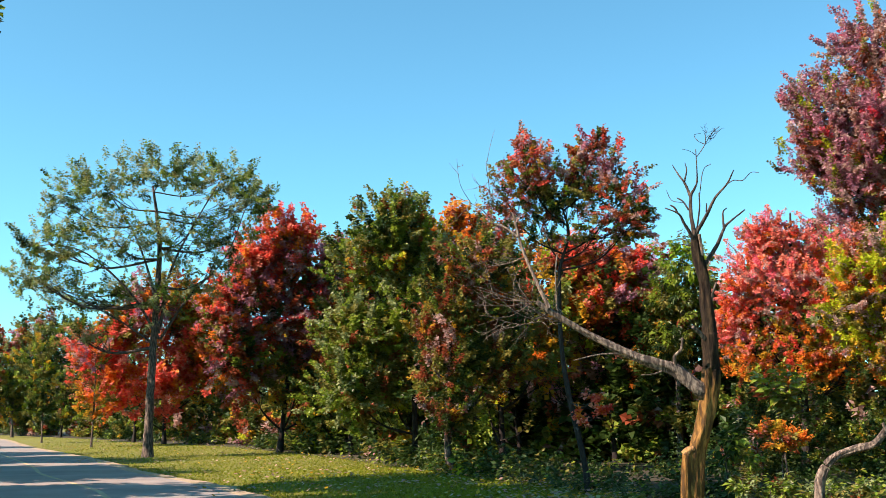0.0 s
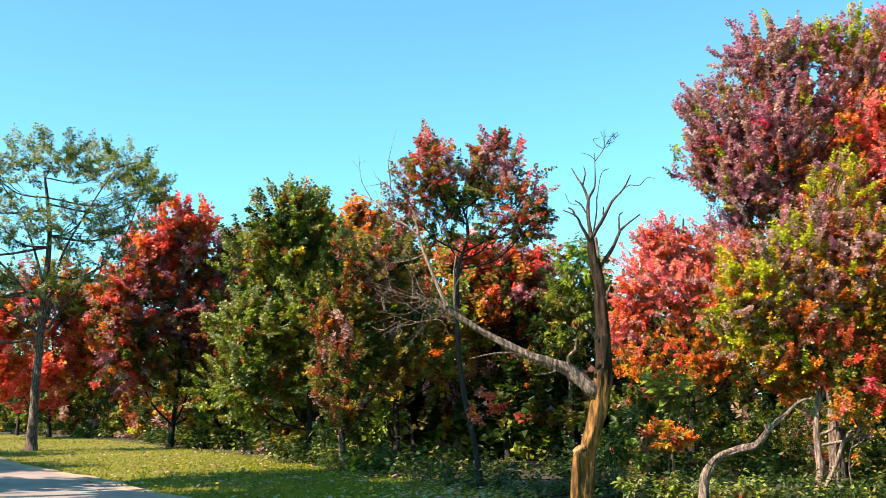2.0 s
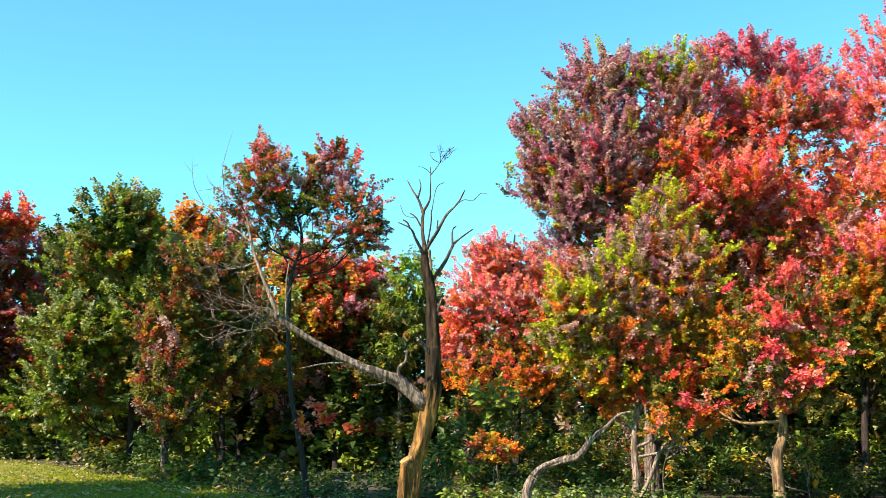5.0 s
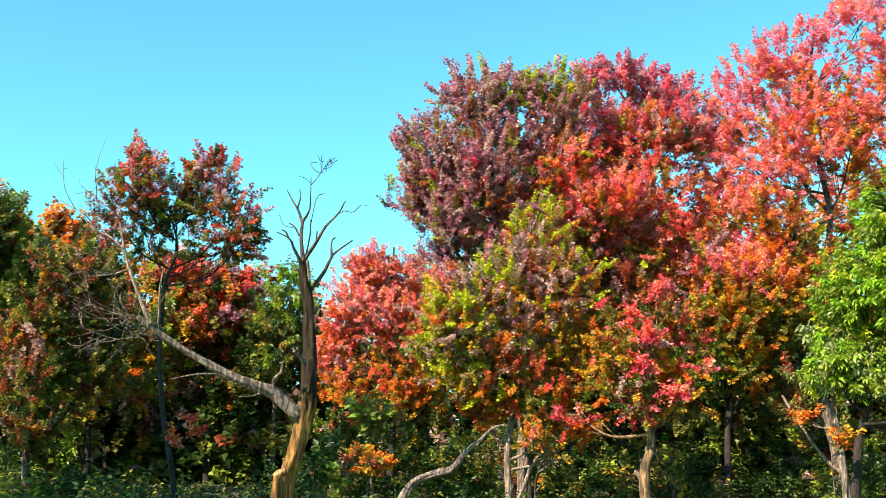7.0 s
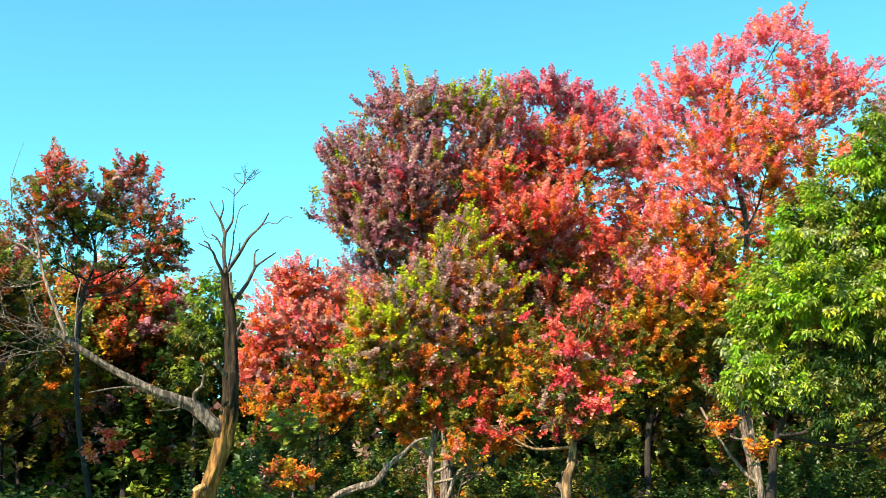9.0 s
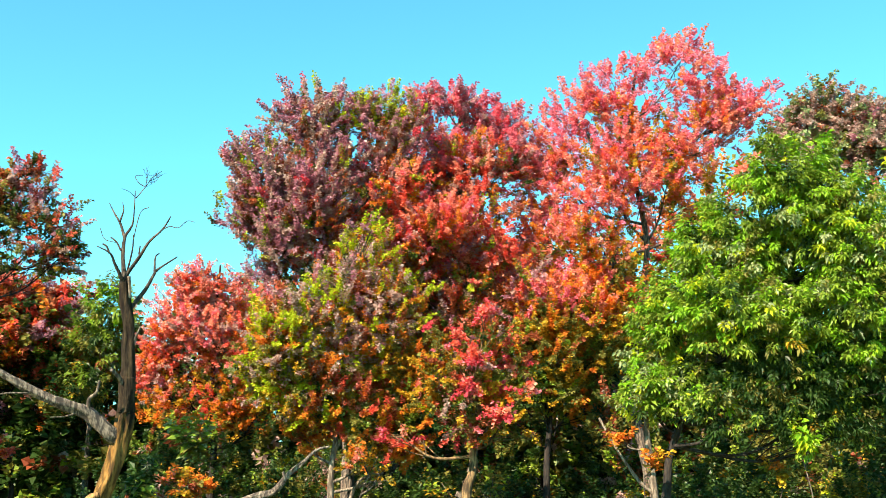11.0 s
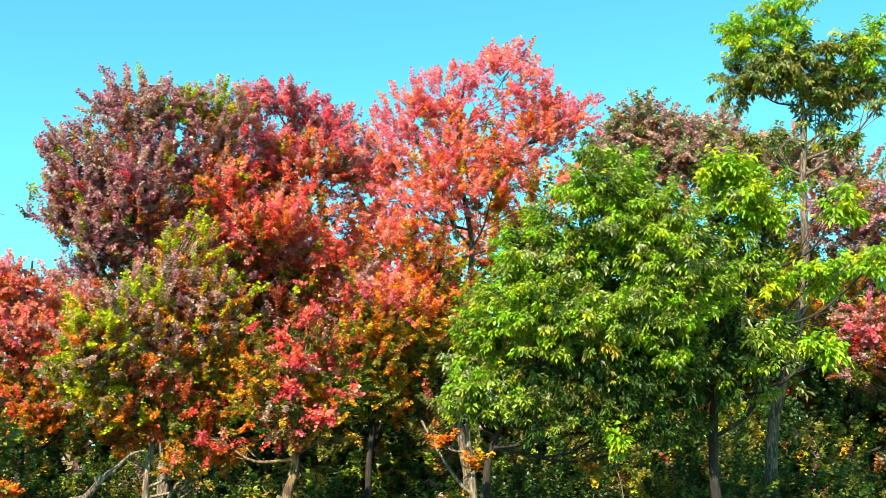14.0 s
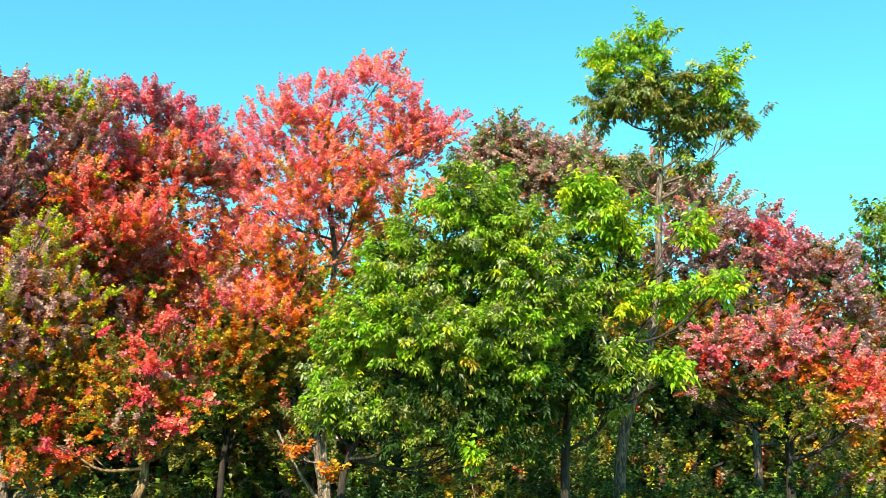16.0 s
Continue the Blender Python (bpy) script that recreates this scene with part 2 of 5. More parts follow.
class Wood:
    """Collects tapered limbs into one mesh."""

    def __init__(self):
        self.v, self.f = [], []

    def limb(self, points, r0, r1, sides=7, per=4, rough=0.12, rng=None, flare=0.0):
        path = smooth_path(points, per)
        n = len(path)
        base = len(self.v)
        up = np.array((0.31, 0.17, 0.93))
        for i, q in enumerate(path):
            d = path[min(i + 1, n - 1)] - path[max(i - 1, 0)]
            d = d / (np.linalg.norm(d) + 1e-9)
            a = np.cross(d, up if abs(d @ up) < 0.95 else np.array((1.0, 0, 0)))
            a /= np.linalg.norm(a) + 1e-9
            b = np.cross(d, a)
            s = i / (n - 1)
            r = r0 + (r1 - r0) * s
            if flare and s < 0.15:
                r *= 1 + flare * (1 - s / 0.15) ** 2
            for k in range(sides):
                w = 2 * math.pi * k / sides
                rr = r * (1 + rough * noise.noise((q[0] * 2.3 + 5 * math.cos(w), q[1] * 2.3 + 5 * math.sin(w), q[2] * 1.7)) * 2)
                self.v.append(tuple(q + (a * math.cos(w) + b * math.sin(w)) * rr))
        for i in range(n - 1):
            for k in range(sides):
                a0, a1 = base + i * sides + k, base + i * sides + (k + 1) % sides
                self.f.append((a0, a1, a1 + sides, a0 + sides))
        self.f.append(tuple(base + (n - 1) * sides + k for k in range(sides)))
        return path

    def link(self, name, material, parent, label=""):
        return link_mesh(name, self.v, self.f, [material], parent, smooth=True, label=label)


# leaf kinds: length, width, leaves on a sprig, sprig length, droop, sprigs on a square metre
LEAF_KIND = {
    "broad": (0.068, 0.074, 14, 0.19, 0.12, 178),
    "broad_far": (0.125, 0.135, 13, 0.31, 0.12, 70),
    "small": (0.165, 0.082, 15, 0.32, 0.3, 48),
    "lance": (0.118, 0.052, 12, 0.18, 0.30, 150),
    "herb": (0.12, 0.075, 8, 0.30, 0.35, 60),
}


def leaves_at(centres, axes, colour_ids, kind, rng, scale=1.0):
    """Vertices, faces and colour numbers of the leaves of all sprigs at once. A leaf is a blade folded along its rib."""
    length, width, per, run, droop, _ = LEAF_KIND[kind]
    n = len(centres)
    c = np.repeat(centres, per, 0)
    a = np.repeat(axes, per, 0)
    col = np.repeat(colour_ids, per)
    m = n * per
    s = np.tile(np.linspace(0, 1, per), n) + rng.uniform(-0.08, 0.08, m)
    w = np.tile(np.arange(per) * 2.4, n) + np.repeat(rng.uniform(0, 6.28, n), per)
    ref = np.where(np.abs(a[:, 2:3]) < 0.9, np.array([[0, 0, 1.0]]), np.array([[1.0, 0, 0]]))
    u = np.cross(a, ref)
    u /= np.linalg.norm(u, axis=1, keepdims=True)
    v = np.cross(a, u)
    rad = u * np.cos(w)[:, None] + v * np.sin(w)[:, None]
    d = rad * (0.95 - 0.5 * s[:, None]) + a * (0.25 + 0.5 * s[:, None]) + rng.normal(0, 0.3, (m, 3))
    d[:, 2] = 0.55 * d[:, 2] - droop
    d /= np.linalg.norm(d, axis=1, keepdims=True)
    base = c + a * ((s - 0.45) * run * scale)[:, None] + rad * (0.2 * length * scale)
    size = rng.uniform(0.7, 1.25, m)[:, None] * scale
    side = np.cross(d, np.array([[0, 0, 1.0]]) * 0.9 + rng.normal(0, 0.45, (m, 3)))
    side /= np.linalg.norm(side, axis=1, keepdims=True) + 1e-9
    nrm = np.cross(side, d)
    half = side * (width / 2) * size
    lift = nrm * (0.18 * width) * size
    mid = base + d * ((0.5 if kind == "lance" else 0.42) * length) * size
    sag = np.array([[0, 0, 0.22 * length if kind == "lance" else 0.0]])
    tip = base + (d * length - sag) * size
    vs = np.stack([base, mid - half + lift, tip, mid + half + lift], 1).reshape(-1, 3)
    f = np.array([[0, 2, 1], [0, 3, 2]])
    k, q = 4, 2
    faces = (np.arange(m) * k)[:, None, None] + f[None]
    return vs, faces.reshape(-1, 3), np.repeat(col, q)


class Foliage:
    """Collects leaves into one mesh."""

    def __init__(self):
        self.v, self.f, self.m, self.n = [], [], [], 0

    def add(self, centres, axes, mix, kind, rng, scale=1.0, roots=None):
        if not len(centres):
            return
        names = list(MIX[mix])
        share = np.array([MIX[mix][k] for k in names], float)
        cum = np.cumsum(share / share.sum())
        # the sprigs of one shoot share a colour, and neighbouring shoots lean to the same
        roots = centres if roots is None else roots
        field = np.array([noise.noise(Vector(c) * 0.6) + 0.9 * noise.noise(Vector(c) * 1.9) for c in roots])
        own = np.modf(np.abs(np.sin(roots @ np.array((12.99, 78.23, 37.72))) * 43758.5))[0]
        drift = rng.uniform(0, 1, len(centres)) * 0.10 + own * 0.56 + (0.5 + 0.75 * field) * 0.5
        pick = (np.argsort(np.argsort(drift)) + 0.5) / len(centres)
        ids = np.array([LEAF_NAMES.index(names[i]) for i in np.searchsorted(cum, pick)])
        v, f, m = leaves_at(centres, axes, ids, kind, rng, scale)
        self.v.append(v)
        self.f.append(f + self.n)
        self.m.append(m)
        self.n += len(v)

    def link(self, name, parent, label=""):
        v, f, m = np.concatenate(self.v), np.concatenate(self.f), np.concatenate(self.m)
        used = sorted(set(m.tolist()))
        back = np.zeros(len(LEAF_NAMES), int)
        back[used] = np.arange(len(used))
        return link_mesh(name, v, f, [LEAF[LEAF_NAMES[i]] for i in used], parent, back[m], label=label)


def lobe_sprigs(rng, centre, radii, count, up=0.5, ragged=0.3, thin=0.0, step=0.12, run=4):
    """Places, directions and shoots of the sprigs of one uneven lobe of a crown: they sit in rows on leafy shoots that grow
    out of the lobe, most near its skin, some inside."""
    shoots = max(count // run, 2)
    d = rng.normal(0, 1, (shoots, 3))
    d /= np.linalg.norm(d, axis=1, keepdims=True)
    # the shaded far side of a crown carries fewer leaves
    d[:, 1] = np.where((d[:, 1] > 0.25) & (rng.uniform(0, 1, shoots) < thin), -d[:, 1], d[:, 1])
    off = rng.uniform(0, 50, 3)
    skin = np.array([1 + ragged * 1.6 * noise.noise(Vector(q * 1.6 + off)) + ragged * noise.noise(Vector(q * 4.1 + off)) for q in d])
    r = rng.uniform(0.12, 1, shoots) ** 0.36 * skin
    go = d * 0.75 + rng.normal(0, 0.3, (shoots, 3)) + np.array((0, 0, up))
    go /= np.linalg.norm(go, axis=1, keepdims=True)
    reach = rng.uniform(0.65, 1.25, shoots) * step
    root = centre + d * radii * r[:, None] - go * (reach * run * 0.55)[:, None]
    at = np.tile(np.arange(run) + 0.4, shoots)
    base, way = np.repeat(root, run, 0), np.repeat(go, run, 0)
    p = base + way * (at * np.repeat(reach, run))[:, None] + rng.normal(0, 0.22 * step, (shoots * run, 3))
    ax = way + rng.normal(0, 0.16, p.shape)
    return p, ax / np.linalg.norm(ax, axis=1, keepdims=True), base


def crown_bridges(lob):
    """Smaller leafy lobes that close the hollows between neighbouring lobes of a crown, on its open side."""
    out = []
    for i, (c, a, b, mix, full) in enumerate(lob):
        if min(a, b) < 0.35:
            continue
        near = sorted((float(np.linalg.norm((q[0] - c) * (1, 0.5, 1))), j) for j, q in enumerate(lob) if j != i and min(q[1], q[2]) >= 0.35)
        for gap, j in near[:2]:
            o = lob[j]
            if gap > 1.25 * (a + b + o[1] + o[2]) / 2 or (j < i and any(k == i for _, k in sorted((float(np.linalg.norm((q[0] - o[0]) * (1, 0.5, 1))), k) for k, q in enumerate(lob) if k != j)[:2])):
                continue
            m = (c + o[0]) / 2
            m[1] = min(c[1], o[0][1]) - 0.1 * (a + b)
            out.append((m, 0.34 * (a + o[1]), 0.34 * (b + o[2]), mix if (i + j) % 2 else o[3], 0.9 * min(full, o[4])))
    return out


def tree(name, label, x, y, lobes, kind="broad", bark=None, r=0.16, lean=(), up=0.5, ragged=0.3, group="", category="tree",
         density=1.0, branches=9, seed=1, scale=1.0, trunk_top=None, stems=(), leaf_parts=0, thin=0.75, low_part=0.35, shoot_run=4, bridges=True):
    """A tree at (x, y), turned to face the eye. lobes: across, away, height, half width, half height, colour mix, fullness.
    lean: way-points of the trunk (across, away, height)."""
    rng = np.random.default_rng(seed)
    thing = new(name)
    thing.location = (x, y, 0)
    thing.rotation_euler = (0, 0, -math.atan2(x, y))
    tagged(thing, label, category, group)
    lob = [(np.array(q[:3], float), q[3], q[4], q[5], q[6]) for q in lobes]
    total = sum(a * b for _, a, b, _, _ in lob)
    between = crown_bridges(lob) if bridges and len(lob) > 7 else []
    mid = sum(c * (a * b) for c, a, b, _, _ in lob) / total
    top = max(c[2] + 0.1 * b for c, a, b, _, _ in lob) if trunk_top is None else trunk_top
    way = [np.array((0, 0, -0.15))] + [np.array(q, float) for q in lean]
    last = way[-1]
    if top > last[2] + 0.8 or len(way) < 2:
        mm = np.array((mid[0], mid[1], 0))
        for s in (0.5, 1.0):
            q = last * (1 - s) + (mm * 0.6 + last * 0.4) * s
            q[2] = last[2] + (top - last[2]) * s
            way.append(q + rng.normal(0, 0.12, 3) * (1, 1, 0))
    wood = Wood()
    path = wood.limb(way, r, r * 0.22, 9, 5, 0.16, flare=0.5)
    wood.link("trunk", bark or BARK, thing)
    path = np.array(path)
    fol = Foliage()
    many = LEAF_KIND[kind][5] / scale ** 2
    for nth, (c, a, b, mix, full) in enumerate(lob + between):
        dep = 0.5 * (a + b)
        count = int(density * full * many * (a * b + 0.5 * dep * (a + b)))
        step = LEAF_KIND[kind][3] * scale * 0.58
        row = 1 if min(a, b) < 0.15 else 2 if min(a, b) < 0.32 else shoot_run
        p, ax, shoot = lobe_sprigs(rng, c, np.array((a, dep, b)), max(count, 3 * row), up, ragged, thin, step, row)
        if nth >= len(lob):
            fol.add(p, ax, mix, kind, rng, scale, shoot)
            continue
        low = max(c[2] - 0.9 * b - 0.35 * np.hypot(c[0], a), low_part * c[2])
        j = int(np.argmin(np.abs(path[:, 2] - low)))
        st = path[j]
        bend = st * 0.45 + c * 0.55 + np.array((0, 0, -0.16 * np.linalg.norm(c - st)))
        r0 = max(0.022, r * 0.5 * (1 - 0.75 * j / len(path)))
        limbs = Wood()
        main = np.array(limbs.limb([st, bend, c], r0, r0 * 0.4, 6, 5, 0.1))
        for k in range(min(branches, len(p))):
            q = p[int(rng.integers(len(p)))]
            s0 = main[int(rng.integers(len(main) // 3, len(main)))]
            limbs.limb([s0, (s0 + q) / 2 + rng.normal(0, 0.08, 3) * np.linalg.norm(q - s0), q], r0 * 0.32, 0.006, 4, 2, 0.05)
        limbs.link("branch", bark or BARK, thing)
        fol.add(p, ax, mix, kind, rng, scale, shoot)
        if density * full > 0.7:
            # older, larger leaves fill the inside
            q, bx, inner = lobe_sprigs(rng, c, np.array((a, dep, b)) * 0.62, max(count // 9, 3), up, 0.15, 0.0, step, 3)
            fol.add(q, bx, mix, kind, rng, scale * 1.45, inner)
    for pts, w0, w1, wood_kind in stems:
        extra = Wood()
        extra.limb(pts, w0, w1, 7, 5, 0.16)
        extra.link("stem", wood_kind, thing)
    crown = fol.link("crown", thing)
    if leaf_parts:
        single_leaves(crown, lob, kind, rng, leaf_parts, scale)
    return thing


def leaf_mesh(kind, material, size):
    """One drooping blade with a raised rib fold, tip along +x."""
    length, width = LEAF_KIND[kind][0] * size, LEAF_KIND[kind][1] * size
    v = [(0, 0, 0)]
    for s, w, z in ((0.25, 0.75, 0.01), (0.55, 1.0, -0.03), (0.8, 0.6, -0.10)):
        v += [(s * length, -w * width / 2, (z + 0.06) * length), (s * length, 0, z * length), (s * length, w * width / 2, (z + 0.06) * length)]
    v.append((length, 0, -0.22 * length))
    f = [(0, 1, 2), (0, 2, 3)]
    for k in (1, 4):
        f += [(k, k + 3, k + 4, k + 1), (k + 1, k + 4, k + 5, k + 2)]
    f += [(7, 10, 8), (8, 10, 9)]
    me = bpy.data.meshes.new("leaf")
    me.from_pydata(v, [], f)
    me.materials.append(material)
    return me


def single_leaves(thing, lob, kind, rng, count, scale):
    """The outermost leaves on the open side of the crown, each on its own."""
    shared = {}
    for k in range(count):
        c, a, b, mix, _ = lob[int(rng.integers(len(lob)))]
        d = rng.normal(0, 1, 3)
        d[1] = -abs(d[1]) - 0.5
        d /= np.linalg.norm(d)
        q = c + d * np.array((a, 0.5 * (a + b), b)) * rng.uniform(0.92, 1.02)
        names = list(MIX[mix])
        colour = names[int(rng.integers(min(2, len(names))))]
        if colour not in shared:
            shared[colour] = leaf_mesh(kind, LEAF[colour], scale * 1.15)
        ob = new("leaf", shared[colour])
        ob.parent = thing
        ob.location = q
        ob.rotation_euler = (rng.normal(0, 0.4), rng.uniform(0.1, 0.9), math.atan2(d[1], d[0]) + rng.normal(0, 0.8))


def twig_spray(parent, origin, heading, count, length, wood_kind, seed, thin=1.0):
    """A tangle of thin bare twigs that forks from one place."""
    rng = np.random.default_rng(seed)
    w = Wood()
    o, h = np.array(origin, float), np.array(heading, float)
    hn = h / np.linalg.norm(h)
    root = w.limb([o, o + hn * 0.4 * length + rng.normal(0, 0.06, 3) * min(1.0, length / 0.7), o + hn * 0.85 * length + np.array((0, 0, 0.12 * length))], 0.011 * thin, 0.003 * thin, 5, 5, 0.1)
    for k in range(count):
        st = root[int(rng.integers(0, len(root) - 2))]
        d = hn + rng.normal(0, 0.75, 3) * (1, 0.6, 1)
        d /= np.linalg.norm(d)
        n = length * rng.uniform(0.25, 0.75)
        mid = st + d * n * 0.5 + rng.normal(0, 0.13, 3) * n
        tip = st + d * n + rng.normal(0, 0.2, 3) * n
        w.limb([st, mid, tip], 0.006 * thin, 0.002 * thin, 4, 4, 0.1)
        for q in range(2):
            a = mid + (tip - mid) * rng.uniform(0.0, 0.8)
            e = a + (d + rng.normal(0, 0.9, 3)) * n * 0.3
            w.limb([a, (a + e) / 2 + rng.normal(0, 0.03, 3) * min(1.0, length / 0.7), e], 0.004 * thin, 0.0015 * thin, 4, 2, 0.1)
    w.link("twig_spray", wood_kind, parent)


# ---- ground, road, edge of the wood ----
def edge(az):
    """Distance of the wood's edge from the eye, by degrees to the right of straight ahead."""
    return float(np.interp(az, (-24, -18, -15, -11, -7, -3, 1, 6, 12, 30, 50, 70), (150, 95, 75, 62, 47, 37, 29, 24, 21, 21, 22, 26)))


def plan(az, d):
    return d * math.sin(radians(az)), d * math.cos(radians(az))


def ground_material():
    m, nodes, links, p = shader("grass_soil")
    a, b = noise_node(nodes, links, 0.35, 5), noise_node(nodes, links, 14.0, 6, 0.7)
    g = ramp(nodes, [(0.3, (0.04, 0.07, 0.004)), (0.5, (0.12, 0.15, 0.008)), (0.7, (0.24, 0.22, 0.02))])
    dry = ramp(nodes, [(0.4, (0.08, 0.10, 0.007)), (0.75, (0.28, 0.21, 0.04))])
    links.new(b.outputs[0], g.inputs[0])
    links.new(b.outputs[0], dry.inputs[0])
    mix = nodes.new("ShaderNodeMix")
    mix.data_type = "RGBA"
    links.new(a.outputs[0], mix.inputs[0])
    links.new(g.outputs[0], mix.inputs[6])
    links.new(dry.outputs[0], mix.inputs[7])
    links.new(mix.outputs[2], p.inputs["Base Color"])
    p.inputs["Roughness"].default_value = 0.95
    bp = nodes.new("ShaderNodeBump")
    bp.inputs["Strength"].default_value, bp.inputs["Distance"].default_value = 0.8, 0.06
    links.new(b.outputs[0], bp.inputs["Height"])
    links.new(bp.outputs[0], p.inputs["Normal"])
    return m


def road_material():
    m, nodes, links, p = shader("pale_asphalt")
    a, b = noise_node(nodes, links, 0.5, 5), noise_node(nodes, links, 60.0, 3)
    r = ramp(nodes, [(0.3, (0.17, 0.16, 0.15)), (0.7, (0.30, 0.275, 0.245))])
    links.new(a.outputs[0], r.inputs[0])
    mix = nodes.new("ShaderNodeMix")
    mix.data_type, mix.blend_type = "RGBA", "MULTIPLY"
    mix.inputs[0].default_value = 0.6
    br = ramp(nodes, [(0.35, (0.6, 0.6, 0.6)), (0.6, (1, 1, 1))])
    links.new(b.outputs[0], br.inputs[0])
    links.new(r.outputs[0], mix.inputs[6])
    links.new(br.outputs[0], mix.inputs[7])
    links.new(mix.outputs[2], p.inputs["Base Color"])
    p.inputs["Roughness"].default_value = 0.85
    return m


GRASS = ground_material()
ASPHALT = road_material()


def build_ground():
    bm = bmesh.new()
    xs = sorted(set([-1500, -700, -350] + list(range(-180, 121, 4)) + [200, 400, 800, 1500]))
    ys = sorted(set([-1500, -500, -150] + list(range(-40, 181, 4)) + [260, 450, 900, 1500]))
    grid = {}
    for i, x in enumerate(xs):
        for j, y in enumerate(ys):
            d = math.hypot(x, y)
            h = 0.10 * noise.noise((x * 0.09, y * 0.09, 3.0)) * (1 if 12 < d < 200 else 0.3) - 0.05
            grid[i, j] = bm.verts.new((x, y, h))
    for i in range(len(xs) - 1):
        for j in range(len(ys) - 1):
            bm.faces.new((grid[i, j], grid[i + 1, j], grid[i + 1, j + 1], grid[i, j + 1]))
    me = bpy.data.meshes.new("ground")
    bm.to_mesh(me)
    bm.free()
    me.materials.append(GRASS)
    me.polygons.foreach_set("use_smooth", np.full(len(me.polygons), True))
    tagged(new("ground", me), "mown grass with scattered dry leaves, reaching under the wood", "ground", kind="structure")


ROAD_EDGE = [(-40, -260), (0, -60), (4.5, -20), (5, 0), (1.0, 13), (-3.75, 21.6), (-5.6, 25.8), (-9.3, 32.8), (-12.0, 39), (-18.9, 53.3), (-24.3, 64), (-39, 95.4), (-62, 135), (-130, 225), (-300, 400)]
ROAD_WIDTH = 5.0


def road_strip(name, near, far, z, material, label, thick=0.08):
    """A strip between two distances to the left of the road's edge."""
    path = smooth_path([(a, b, 0) for a, b in ROAD_EDGE], 8)
    v, f = [], []
    for i, q in enumerate(path):
        d = path[min(i + 1, len(path) - 1)] - path[max(i - 1, 0)]
        n = np.array((-d[1], d[0], 0)) / np.linalg.norm(d)
        w = 0.10 * noise.noise((q[0] * 0.7, q[1] * 0.7, 1.0)) if near == 0 else 0.22 * noise.noise((q[0] * 0.9, q[1] * 0.9, 4.0)) if near < 0 else 0
        for off, zz in ((near + w, z - thick), (near + w, z), (far, z), (far, z - thick)):
            p = q + n * off
            v.append((p[0], p[1], zz))
    for i in range(len(path) - 1):
        for k in range(3):
            f.append((i * 4 + k, i * 4 + k + 1, i * 4 + k + 5, i * 4 + k + 4))
    ob = link_mesh(name, v, f, [material])
    return tagged(ob, label, "road", kind="structure")


build_ground()
road_strip("road", 0, ROAD_WIDTH, 0.05, ASPHALT, "pale grey asphalt park road crossed by tree shadows", 0.2)
m_verge, vn, vl, vp = shader("sandy_verge")
grit = noise_node(vn, vl, 9.0, 6, 0.7)
gr = ramp(vn, [(0.35, (0.16, 0.14, 0.07)), (0.5, (0.30, 0.24, 0.15)), (0.7, (0.40, 0.34, 0.25))])
vl.new(grit.outputs[0], gr.inputs[0])
vl.new(gr.outputs[0], vp.inputs["Base Color"])
vp.inputs["Roughness"].default_value = 0.95
verge = road_strip("road_verge", -0.45, -0.02, 0.042, m_verge, "sandy worn verge along the road", 0.15)
verge["category"] = "verge"
m_line, ln, ll, lp = shader("worn_yellow_paint")
wear = noise_node(ln, ll, 5.0, 5)
wr = ramp(ln, [(0.4, (0.27, 0.25, 0.21)), (0.65, (0.48, 0.38, 0.14))])
ll.new(wear.outputs[0], wr.inputs[0])
ll.new(wr.outputs[0], lp.inputs["Base Color"])
lp.inputs["Roughness"].default_value = 0.8
line = road_strip("road_line", 2.4, 2.52, 0.056, m_line, "worn yellow centre line", 0.003)
line["category"] = "road marking"


def forest_floor():
    """Leaf litter and bare soil under the trees, a thin ragged sheet on the grass. Its colours are darkened to hold the
    trees' shade.
    """
    m, nodes, links, p = shader("shaded_litter_soil")
    a, b = noise_node(nodes, links, 2.2, 6, 0.7), noise_node(nodes, links, 22.0, 5, 0.7)
    # soil and litter tones lowered to stand for shade on the floor
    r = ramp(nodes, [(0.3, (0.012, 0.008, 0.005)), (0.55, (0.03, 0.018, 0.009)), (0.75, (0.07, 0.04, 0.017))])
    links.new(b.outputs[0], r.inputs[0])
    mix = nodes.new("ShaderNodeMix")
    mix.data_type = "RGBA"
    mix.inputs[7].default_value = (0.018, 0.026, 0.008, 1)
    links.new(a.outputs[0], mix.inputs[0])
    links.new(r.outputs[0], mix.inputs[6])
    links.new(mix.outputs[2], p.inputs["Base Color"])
    p.inputs["Roughness"].default_value = 0.95
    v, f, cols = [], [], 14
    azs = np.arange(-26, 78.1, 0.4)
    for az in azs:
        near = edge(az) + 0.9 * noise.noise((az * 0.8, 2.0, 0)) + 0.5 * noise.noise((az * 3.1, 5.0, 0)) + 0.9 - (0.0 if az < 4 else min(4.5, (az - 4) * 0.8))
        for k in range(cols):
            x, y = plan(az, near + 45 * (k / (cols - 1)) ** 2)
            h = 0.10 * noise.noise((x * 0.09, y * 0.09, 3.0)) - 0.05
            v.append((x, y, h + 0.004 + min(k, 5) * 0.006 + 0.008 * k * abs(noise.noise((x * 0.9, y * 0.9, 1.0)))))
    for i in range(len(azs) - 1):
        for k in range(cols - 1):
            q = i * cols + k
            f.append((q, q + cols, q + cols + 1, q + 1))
    tagged(link_mesh("forest_floor", v, f, [m], smooth=True), "leaf litter and soil under the trees, darkened for shade", "ground", kind="structure")


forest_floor()

